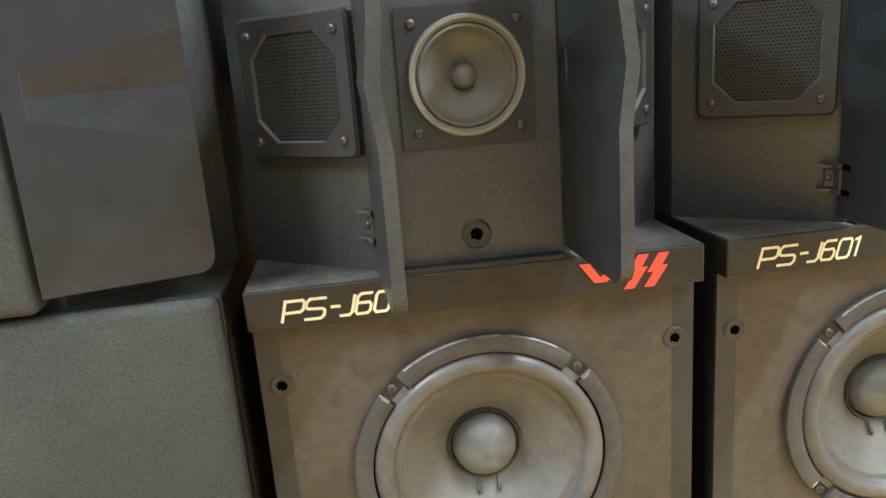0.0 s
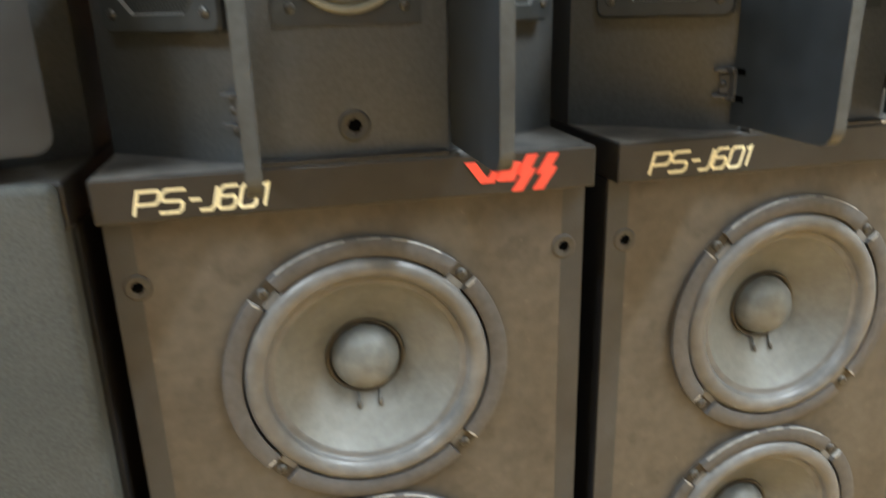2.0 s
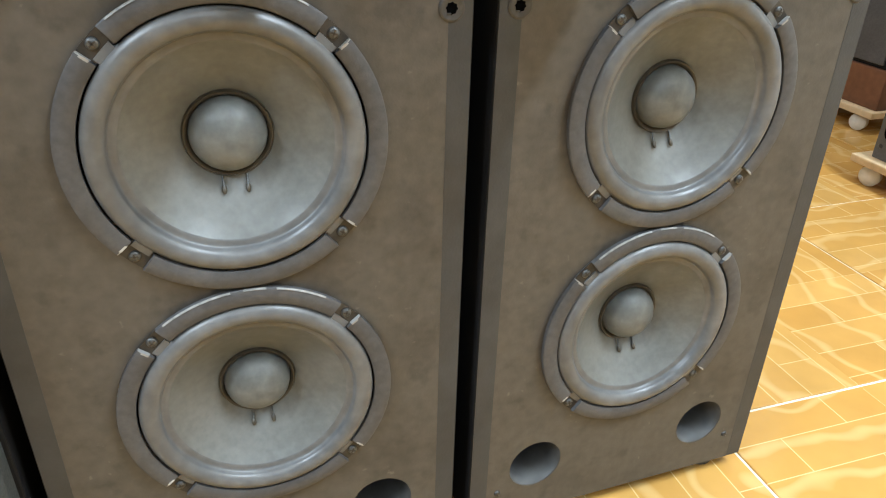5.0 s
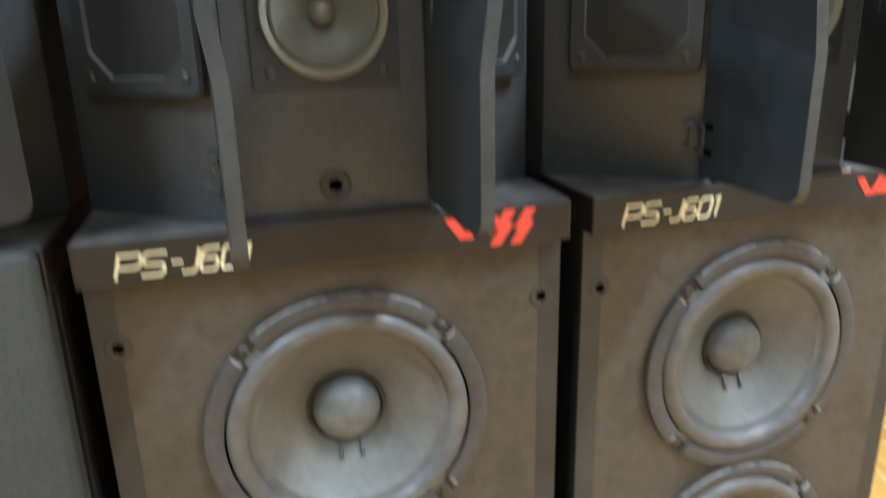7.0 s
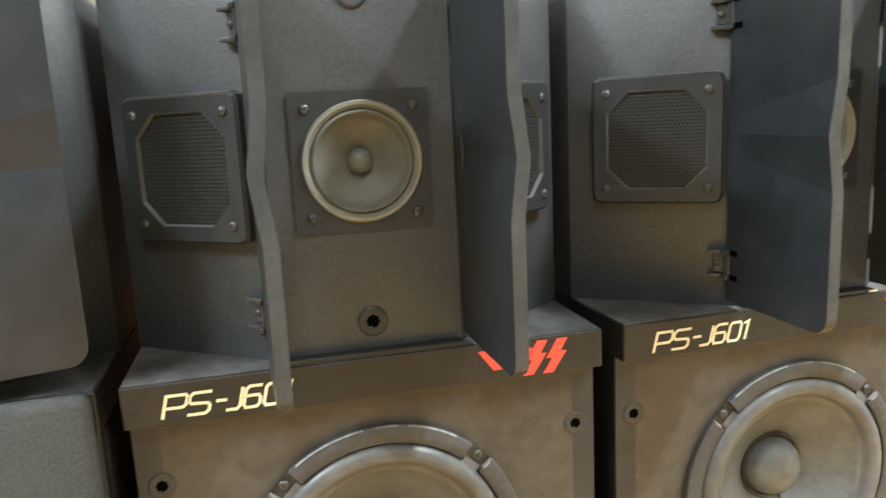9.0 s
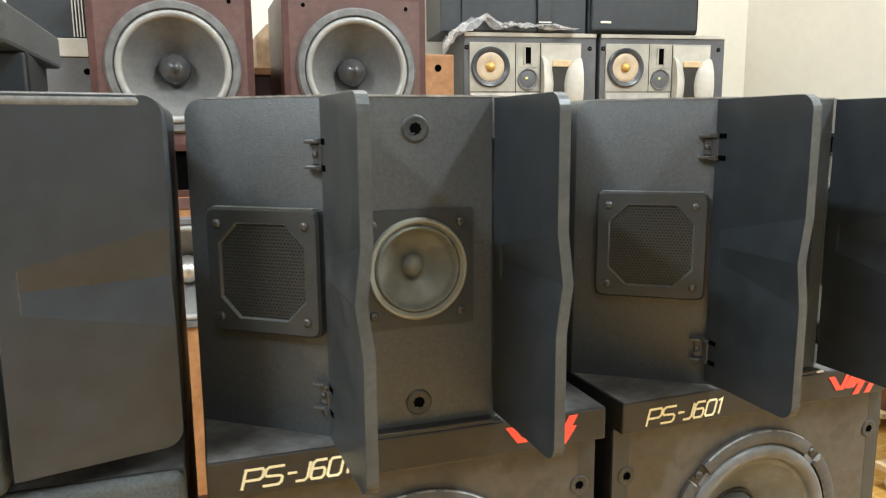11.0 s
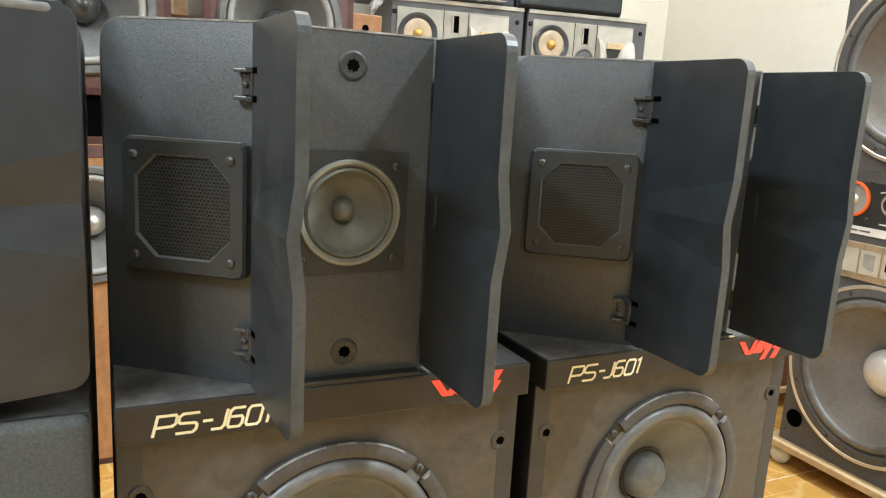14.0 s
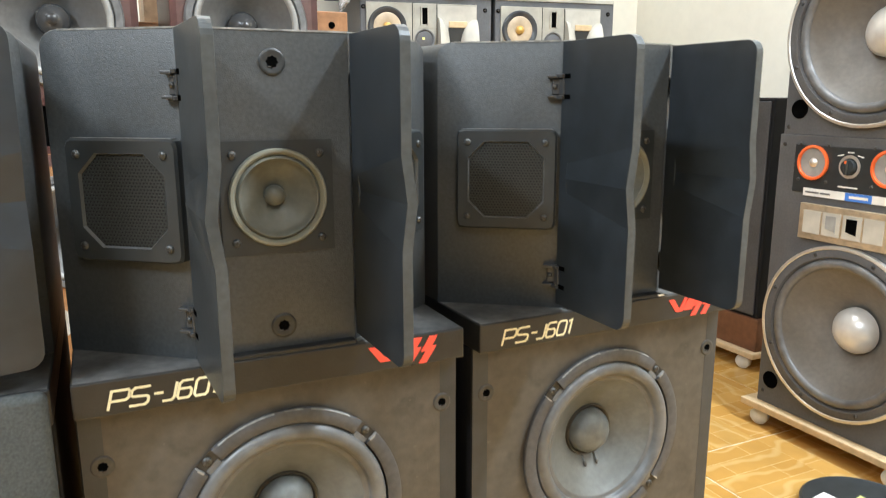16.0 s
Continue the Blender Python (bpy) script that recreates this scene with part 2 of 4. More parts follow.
def grille_material():
    """Black perforated metal: a staggered grid of small dark holes."""
    m = bpy.data.materials.new("black_perforated_metal")
    m.use_nodes = True
    nt = m.node_tree
    n, link = nt.nodes, nt.links.new
    bs = n["Principled BSDF"]
    bs.inputs["Roughness"].default_value = 0.4
    bs.inputs["Metallic"].default_value = 0.2
    tc = n.new("ShaderNodeTexCoord")
    sep = n.new("ShaderNodeSeparateXYZ")
    link(tc.outputs["Object"], sep.inputs[0])

    def op(kind, a, b=None):
        q = n.new("ShaderNodeMath")
        q.operation = kind
        for i, v in enumerate((a, b)):
            if v is None:
                continue
            if isinstance(v, (int, float)):
                q.inputs[i].default_value = v
            else:
                link(v, q.inputs[i])
        return q.outputs[0]

    pitch = 0.0032
    row = op("DIVIDE", sep.outputs["Z"], pitch * 0.866)
    odd = op("MULTIPLY", op("FLOORED_MODULO", op("FLOOR", row), 2.0), 0.5)
    col = op("ADD", op("DIVIDE", sep.outputs["X"], pitch), odd)
    fx, fy = op("SUBTRACT", op("FRACT", col), 0.5), op("SUBTRACT", op("FRACT", row), 0.5)
    r = op("SQRT", op("ADD", op("MULTIPLY", fx, fx), op("MULTIPLY", fy, fy)))
    mr = n.new("ShaderNodeMapRange")
    mr.inputs["From Min"].default_value, mr.inputs["From Max"].default_value = 0.27, 0.37
    link(r, mr.inputs["Value"])
    mix = n.new("ShaderNodeMix")
    mix.data_type = "RGBA"
    mix.inputs["A"].default_value, mix.inputs["B"].default_value = (0.004, 0.004, 0.004, 1), (0.035, 0.038, 0.036, 1)
    link(mr.outputs["Result"], mix.inputs["Factor"])
    link(mix.outputs["Result"], bs.inputs["Base Color"])
    b = n.new("ShaderNodeBump")
    b.inputs["Strength"].default_value, b.inputs["Distance"].default_value = 0.8, 0.0008
    link(mr.outputs["Result"], b.inputs["Height"])
    link(b.outputs["Normal"], bs.inputs["Normal"])
    return m


def tile_material():
    """Glazed orange tile with a printed parquet pattern: pale joint lines, blocks of varied honey wood, flowing veins."""
    m = bpy.data.materials.new("glazed_parquet_print_tile")
    m.use_nodes = True
    nt = m.node_tree
    n, link = nt.nodes, nt.links.new
    bs = n["Principled BSDF"]
    bs.inputs["Roughness"].default_value = 0.14
    tc = n.new("ShaderNodeTexCoord")
    mp = n.new("ShaderNodeMapping")
    mp.inputs["Rotation"].default_value = (0, 0, radians(90))
    mp.inputs["Location"].default_value = (0.03, 0.02, 0)
    link(tc.outputs["Object"], mp.inputs["Vector"])
    br = n.new("ShaderNodeTexBrick")
    br.offset, br.squash = 0.5, 1.0
    br.inputs["Scale"].default_value = 1.0
    br.inputs["Brick Width"].default_value, br.inputs["Row Height"].default_value = 0.21, 0.058
    br.inputs["Mortar Size"].default_value, br.inputs["Mortar Smooth"].default_value = 0.0011, 0.7
    br.inputs["Color1"].default_value, br.inputs["Color2"].default_value = (0.55, 0.315, 0.085, 1), (0.49, 0.262, 0.060, 1)
    br.inputs["Mortar"].default_value = (0.70, 0.50, 0.22, 1)
    link(mp.outputs[0], br.inputs["Vector"])
    across = n.new("ShaderNodeTexBrick")
    across.offset, across.squash = 0.5, 1.0
    for key in ("Scale", "Brick Width", "Row Height", "Mortar Size", "Mortar Smooth"):
        across.inputs[key].default_value = br.inputs[key].default_value
    across.inputs["Color1"].default_value, across.inputs["Color2"].default_value = (0.57, 0.33, 0.092, 1), (0.475, 0.25, 0.057, 1)
    across.inputs["Mortar"].default_value = (0.70, 0.50, 0.22, 1)
    link(tc.outputs["Object"], across.inputs["Vector"])
    ck = n.new("ShaderNodeTexChecker")
    ck.inputs["Scale"].default_value = 4.038
    ck.inputs["Color1"].default_value, ck.inputs["Color2"].default_value = (0, 0, 0, 1), (1, 1, 1, 1)
    shift = n.new("ShaderNodeMapping")
    shift.inputs["Location"].default_value = (0, 0, 0.01)
    link(tc.outputs["Object"], shift.inputs["Vector"])
    flat = n.new("ShaderNodeVectorMath")
    flat.operation = "MULTIPLY"
    flat.inputs[1].default_value = (1, 1, 0)
    link(shift.outputs[0], flat.inputs[0])
    link(flat.outputs[0], ck.inputs["Vector"])
    blocks = n.new("ShaderNodeMix")
    blocks.data_type = "RGBA"
    link(ck.outputs["Fac"], blocks.inputs["Factor"])
    link(br.outputs["Color"], blocks.inputs["A"])
    link(across.outputs["Color"], blocks.inputs["B"])
    wv = n.new("ShaderNodeTexWave")
    wv.inputs["Scale"].default_value, wv.inputs["Distortion"].default_value = 4.2, 9.0
    wv.inputs["Detail"].default_value, wv.inputs["Detail Scale"].default_value = 2.0, 1.2
    link(tc.outputs["Object"], wv.inputs["Vector"])
    mr = n.new("ShaderNodeMapRange")
    mr.inputs["From Min"].default_value, mr.inputs["From Max"].default_value = 0.86, 1.0
    mr.inputs["To Max"].default_value = 0.42
    link(wv.outputs["Fac"], mr.inputs["Value"])
    mix = n.new("ShaderNodeMix")
    mix.data_type = "RGBA"
    mix.inputs["B"].default_value = (0.70, 0.50, 0.22, 1)
    link(mr.outputs["Result"], mix.inputs["Factor"])
    link(blocks.outputs["Result"], mix.inputs["A"])
    ns = n.new("ShaderNodeTexNoise")
    ns.inputs["Scale"].default_value, ns.inputs["Detail"].default_value = 9, 6
    link(tc.outputs["Object"], ns.inputs["Vector"])
    hv = n.new("ShaderNodeHueSaturation")
    mv = n.new("ShaderNodeMapRange")
    mv.inputs["To Min"].default_value, mv.inputs["To Max"].default_value = 0.74, 1.30
    link(ns.outputs["Fac"], mv.inputs["Value"])
    link(mv.outputs["Result"], hv.inputs["Value"])
    link(mix.outputs["Result"], hv.inputs["Color"])
    link(hv.outputs["Color"], bs.inputs["Base Color"])
    return m


MESHMETAL = grille_material()
TILE = tile_material()
GROUT = mat("pale_grout", (0.74, 0.68, 0.52), 0.8)


# ---- mesh helpers ----
def part(name, bm, material, parent=None, label="", smooth=None, at=None):
    me = bpy.data.meshes.new(name)
    bmesh.ops.recalc_face_normals(bm, faces=bm.faces[:])
    if smooth is not None:
        for f in bm.faces:
            f.smooth = True
        for e in bm.edges:
            if len(e.link_faces) == 2 and e.calc_face_angle(0) > radians(smooth):
                e.smooth = False
    bm.to_mesh(me)
    bm.free()
    me.materials.append(material)
    ob = new(name, me)
    if parent is not None:
        ob.parent = parent
    if at is not None:
        ob.matrix_basis = at
    if label:
        ob["label"] = label
    return ob


def box(x0, x1, y0, y1, z0, z1, bevel=0.0, seg=2, bm=None):
    own = bmesh.new()
    bmesh.ops.create_cube(own, size=1)
    for v in own.verts:
        v.co = Vector(((x0 + x1) / 2 + v.co.x * (x1 - x0), (y0 + y1) / 2 + v.co.y * (y1 - y0), (z0 + z1) / 2 + v.co.z * (z1 - z0)))
    if bevel:
        bmesh.ops.bevel(own, geom=own.edges[:], offset=bevel, segments=seg, profile=0.5, affect="EDGES")
    if bm is None:
        return own
    return join(bm, own)


def join(bm, other):
    me = bpy.data.meshes.new("joined")
    other.to_mesh(me)
    other.free()
    bm.from_mesh(me)
    bpy.data.meshes.remove(me)
    return bm


def lathe(profile, seg=48, a0=0.0, a1=360.0, close=False):
    """Profile of (radius, depth) turned about the y axis; depth goes along +y, away from the viewer."""
    bm = bmesh.new()
    full = abs(a1 - a0) >= 359.9
    steps = seg if full else seg + 1
    rings = []
    for r, d in profile:
        if r < 1e-6:
            rings.append([bm.verts.new((0, d, 0))])
        else:
            ring = []
            for i in range(steps):
                a = radians(a0 + (a1 - a0) * i / seg)
                ring.append(bm.verts.new((r * math.cos(a), d, r * math.sin(a))))
            rings.append(ring)
    pairs = list(zip(rings, rings[1:]))
    if close:
        pairs.append((rings[-1], rings[0]))
    for p, q in pairs:
        for i in range(steps if full else steps - 1):
            j = (i + 1) % steps
            vs = []
            for v in (p[i % len(p)], p[j % len(p)], q[j % len(q)], q[i % len(q)]):
                if v not in vs:
                    vs.append(v)
            if len(vs) > 2:
                bm.faces.new(vs)
    if close and not full:
        bm.faces.new([r[0] for r in rings])
        bm.faces.new([r[-1] for r in reversed(rings)])
    return bm


def prism(points, z0, z1):
    """An upright prism over a plan of (x, y) points."""
    bm = bmesh.new()
    lo = [bm.verts.new((x, y, z0)) for x, y in points]
    hi = [bm.verts.new((x, y, z1)) for x, y in points]
    k = len(points)
    bm.faces.new(lo[::-1])
    bm.faces.new(hi)
    for i in range(k):
        bm.faces.new((lo[i], lo[(i + 1) % k], hi[(i + 1) % k], hi[i]))
    return bm


def slab(points, y0, y1):
    """A plate over an outline of (x, z) points, from y0 back to y1."""
    bm = bmesh.new()
    lo = [bm.verts.new((x, y0, z)) for x, z in points]
    hi = [bm.verts.new((x, y1, z)) for x, z in points]
    k = len(points)
    bm.faces.new(lo)
    bm.faces.new(hi[::-1])
    for i in range(k):
        bm.faces.new((lo[i], hi[i], hi[(i + 1) % k], lo[(i + 1) % k]))
    return bm


def frame_plate(outer, inner, y0, y1):
    """A plate with an opening: outer and inner outlines with the same number of points; the opening flares towards the front."""
    bm = bmesh.new()
    k = len(outer)
    rows = []
    for pts, y, s in ((outer, y1, 1), (outer, y0 + 0.0025, 1), (outer, y0, 0.965), (inner, y0, 1.03)):
        rows.append([bm.verts.new((x * s, y, z * s)) for x, z in pts])
    for p, q in zip(rows, rows[1:]):
        for i in range(k):
            bm.faces.new((p[i], p[(i + 1) % k], q[(i + 1) % k], q[i]))
    return bm


def baffle_plate(w, h, y0, y1, holes):
    """A board in the xz plane, from y0 to y1, with round holes cut through it: (x, z, radius). Rows of faces fan from each hole's rim to its square."""
    bm = bmesh.new()
    xs = sorted({-w, w, *[q for x, z, r in holes for q in (x - r * 1.04, x + r * 1.04)]})
    zs = sorted({h[0], h[1], *[q for x, z, r in holes for q in (z - r * 1.04, z + r * 1.04)]})
    verts = {}

    def v(x, y, z):
        key = (round(x, 5), round(y, 5), round(z, 5))
        if key not in verts:
            verts[key] = bm.verts.new((x, y, z))
        return verts[key]

    for y in (y0, y1):
        for xa, xb in zip(xs, xs[1:]):
            for za, zb in zip(zs, zs[1:]):
                inside = [(x, z, r) for x, z, r in holes if x - r * 1.041 < (xa + xb) / 2 < x + r * 1.041 and z - r * 1.041 < (za + zb) / 2 < z + r * 1.041]
                if not inside:
                    bm.faces.new((v(xa, y, za), v(xb, y, za), v(xb, y, zb), v(xa, y, zb)))
    seg = 48
    for x, z, r in holes:
        s = r * 1.04

        def square(a):
            c, d = math.cos(a), math.sin(a)
            k = s / max(abs(c), abs(d))
            return x + c * k, z + d * k

        for i in range(seg):
            a, b = 2 * math.pi * i / seg, 2 * math.pi * (i + 1) / seg
            rim = [(x + r * math.cos(q), z + r * math.sin(q)) for q in (a, b)]
            out = [square(a), square(b)]
            for y in (y0, y1):
                bm.faces.new((v(rim[0][0], y, rim[0][1]), v(out[0][0], y, out[0][1]), v(out[1][0], y, out[1][1]), v(rim[1][0], y, rim[1][1])))
            bm.faces.new((v(rim[0][0], y0, rim[0][1]), v(rim[1][0], y0, rim[1][1]), v(rim[1][0], y1, rim[1][1]), v(rim[0][0], y1, rim[0][1])))
    return bm


def thing(name, label, category, at, group="", kind=""):
    ob = new(name)
    ob.matrix_basis = at
    return tagged(ob, label, category, group, kind)


def screw(parent, x, y, z, r=0.0035, material=None, turn=0.0, normal=0.0):
    """A domed cross-head screw whose head stands out of the face at y; normal: the face's turn about z, in degrees."""
    bm = lathe([(r, 0.0), (r, -0.0008), (r * 0.8, -0.0019), (r * 0.32, -0.0023), (0, -0.0023)], 14)
    ob = part("screw", bm, material or SCREW, parent, smooth=50, at=pose(x, y, z, 0, 0, normal))
    slot = box(-r * 0.62, r * 0.62, -0.0026, -0.0018, -r * 0.13, r * 0.13)
    box(-r * 0.13, r * 0.13, -0.0026, -0.0018, -r * 0.62, r * 0.62, bm=slot)
    bmesh.ops.rotate(slot, verts=slot.verts[:], matrix=Matrix.Rotation(radians(turn), 3, "Y"))
    part("slot", slot, LUG, ob)
    return ob


def socket(parent, x, y, z, material=None, size=1.0):
    """A round grille-peg socket: a raised flat ring with a deep hole."""
    bm = lathe([(0.0112, 0.001), (0.0112, -0.0007), (0.0102, -0.0015), (0.0086, -0.0016), (0.0064, -0.0009), (0.0, -0.0009)], 28)
    ob = part("peg_socket", bm, material or SOCKET, parent, smooth=40, at=pose(x, y, z) @ Matrix.Diagonal((size, 1.0, size, 1.0)))
    star = [((0.0053 if i % 2 else 0.0043) * math.cos(math.pi * i / 8 + 0.3), (0.0053 if i % 2 else 0.0043) * math.sin(math.pi * i / 8 + 0.3)) for i in range(16)]
    part("hole", slab(star, -0.0012, -0.0008), HOLE, ob)
    clip = box(-0.0040, -0.0006, -0.0018, -0.0010, -0.0046, -0.0034, 0.0003, 1)
    part("clip", clip, DARK_SCREW, ob)
    return ob


def woofer(parent, x, y, z, turn=0.0):
    """Eight-inch woofer: basket rim, four gasket arcs with gaps at the bolts, rolled surround, cone, dust cap, tinsel leads."""
    rim = lathe([(0.1078, 0.0), (0.1082, -0.0020), (0.1010, -0.0030), (0.0905, -0.0030), (0.0895, 0.004)], 72)
    w = part("woofer", rim, TRIM, parent, "eight-inch woofer with dusty grey cone", smooth=40, at=pose(x, y, z))
    for k in range(4):
        arc = lathe([(0.1094, -0.0025), (0.1094, -0.0066), (0.1084, -0.0074), (0.0962, -0.0074), (0.0952, -0.0066), (0.0952, -0.0025)], 22, 90 * k - 45 + 5.5, 90 * k + 45 - 5.5, close=True)
        part("gasket", arc, GASKET, w, smooth=40)
    roll = [(0.0955, -0.0030)]
    for i in range(11):
        a = math.pi * i / 10
        roll.append((0.0858 + 0.0082 * math.cos(a), -0.0030 - 0.0074 * math.sin(a)))
    roll += [(0.0762, -0.0016), (0.0735, -0.0022), (0.0715, -0.0010)]
    part("surround", lathe(roll, 72), SURROUND, w, "shiny aged rubber roll surround", smooth=60)
    cone = [(0.0722, -0.0012)] + [(0.0722 - (0.0722 - 0.0300) * i / 8, -0.0012 + 0.0290 * (i / 8) ** 0.85) for i in range(1, 9)] + [(0.026, 0.0315)]
    part("cone", lathe(cone, 72), CONE, w, smooth=60)
    part("glue_ring", lathe([(0.0322, 0.0262), (0.0310, 0.0236), (0.0290, 0.0240), (0.0274, 0.0285)], 48), GLUE, w, smooth=60)
    part("dust_cap", lathe([(0.0278, 0.0290), (0.0274, 0.0246), (0.0255, 0.0180), (0.0215, 0.0125), (0.0158, 0.0088), (0.0080, 0.0066), (0, 0.0060)], 48), DOME, w, "domed dusty dust cap", smooth=80)
    for sx in (-0.0085, 0.0085):
        lead = bmesh.new()
        bmesh.ops.create_cone(lead, segments=8, radius1=0.0011, radius2=0.0008, depth=0.011, cap_ends=True)
        p = part("lead", lead, SCREW, w, smooth=50, at=pose(sx + 0.001, 0.0215, -0.0355, -35, 0, 0))
        blob = bmesh.new()
        bmesh.ops.create_uvsphere(blob, u_segments=10, v_segments=6, radius=0.0021)
        bmesh.ops.scale(blob, verts=blob.verts[:], vec=(1, 0.8, 1.8))
        part("solder", blob, GLUE, p, smooth=80, at=pose(0, 0.0004, -0.005))
    for a0, a1 in ((58, 79), (83, 92), (97, 126)):
        chip = lathe([(0.1096, -0.0064), (0.1091, -0.0074), (0.1084, -0.0078), (0.1083, -0.0070)], 10, a0, a1, close=True)
        part("worn_edge", chip, WORNCARD, w, "pale worn gasket edge", smooth=50)
    for k in range(4):
        deg = 45 + 90 * k
        a = radians(deg)
        floor_piece = lathe([(0.1090, -0.0026), (0.1090, -0.0036), (0.0962, -0.0036), (0.0962, -0.0026)], 5, deg - 5.4, deg + 5.4, close=True)
        part("lug", floor_piece, LUG, w)
        flange = lathe([(0.0985, -0.0030), (0.0985, -0.0048), (0.0925, -0.0056), (0.0925, -0.0030)], 4, deg - 4.4, deg + 4.4, close=True)
        part("flange", flange, SURROUND, w, "bare tab of the rubber surround", smooth=40)
        screw(w, 0.1040 * math.cos(a), -0.0036, 0.1040 * math.sin(a), 0.0042, SCREW, 20 + 31 * k)
        for turn in ((-5.6,) if k % 2 == 0 else (5.6, )):
            lip = lathe([(0.1090, -0.0030), (0.1092, -0.0066), (0.1055, -0.0077), (0.1000, -0.0074), (0.0990, -0.0030)], 2, deg + turn - 0.45, deg + turn + 0.45, close=True)
            part("bare_edge", lip, LIPGREY, w, "chipped bare card edge")
    return w


def midrange(parent, x, y, z):
    h = 0.0485
    plate = baffle_plate(h, (-h, h), -0.0022, 0.0, [(0, 0, 0.0390)])
    m = part("midrange", plate, PLASTIC, parent, "four-inch midrange with olive paper cone", at=pose(x, y, z))
    ring = [(0.0422, -0.0022), (0.0422, -0.0050), (0.0410, -0.0066), (0.0390, -0.0066), (0.0375, -0.0046), (0.0365, -0.0034)]
    part("ring", lathe(ring, 56), OLIVE_RING, m, smooth=40)
    cone = [(0.0372, -0.0036), (0.0364, -0.0012), (0.0354, -0.0046), (0.0339, -0.0058), (0.0326, -0.0046), (0.0318, -0.0014)] + [(0.0318 - 0.0238 * i / 7, -0.0014 + 0.0190 * (i / 7) ** 0.9) for i in range(1, 8)]
    part("cone", lathe(cone + [(0, 0.0170)], 56), OLIVE, m, smooth=50)
    part("dust_cap", lathe([(0.0092, 0.0150), (0.0088, 0.0105), (0.0062, 0.0072), (0.003, 0.0060), (0, 0.0058)], 28), OLIVE, m, smooth=80)
    for k, (sx, sz) in enumerate(((-1, -1), (1, -1), (-1, 1), (1, 1))):
        screw(m, sx * 0.0372, -0.0022, sz * 0.0372, 0.0037, SCREW, 17 * k + 10)
    return m


def tweeter(parent, m):
    """Square moulded tweeter frame with an eight-sided opening behind perforated metal, in the plane of m (its -y is the front)."""
    h, c = 0.0515, 0.0060
    o, k = 0.0385, 0.0165
    q = o - k / 2
    inner = [(-o + k, -o), (o - k, -o), (q, -q), (o, -o + k), (o, o - k), (q, q), (o - k, o), (-o + k, o), (-q, q), (-o, o - k), (-o, -o + k), (-q, -q)]
    e = h - 0.3 * c
    outer = [(-h + c, -h), (h - c, -h), (e, -e), (h, -h + c), (h, h - c), (e, e), (h - c, h), (-h + c, h), (-e, e), (-h, h - c), (-h, -h + c), (-e, -e)]
    ob = part("tweeter", frame_plate(outer, inner, -0.0120, 0.0), PLASTIC, parent, "square black tweeter behind a perforated grille", smooth=25, at=m)
    soften = ob.modifiers.new("bevel", "BEVEL")
    soften.width, soften.segments, soften.limit_method, soften.angle_limit = 0.0032, 3, "ANGLE", radians(60)
    ring = bmesh.new()
    rows = [[ring.verts.new((x * k, y, z * k)) for x, z in inner] for k, y in ((1.034, -0.0117), (1.026, -0.0124), (0.990, -0.0093))]
    for p, r in zip(rows, rows[1:]):
        for i in range(len(inner)):
            ring.faces.new((p[i], p[(i + 1) % len(inner)], r[(i + 1) % len(inner)], r[i]))
    part("bezel", ring, BEZEL, ob, "bevelled rim of the opening")
    part("grille", slab([(x * 1.01, z * 1.01) for x, z in inner], -0.0096, -0.0086), MESHMETAL, ob, "black perforated metal grille")
    part("upper_edge", box(-h + 0.005, h - 0.005, -0.0092, -0.0010, h - 0.0004, h + 0.0004), DUSTTOP, ob, "dusty pale upper edge")
    for k, (sx, sz) in enumerate(((-1, -1), (1, -1), (-1, 1), (1, 1))):
        screw(ob, sx * 0.0400, -0.0120, sz * 0.0385, 0.0037, SCREW, 23 * k + 5)
    return ob


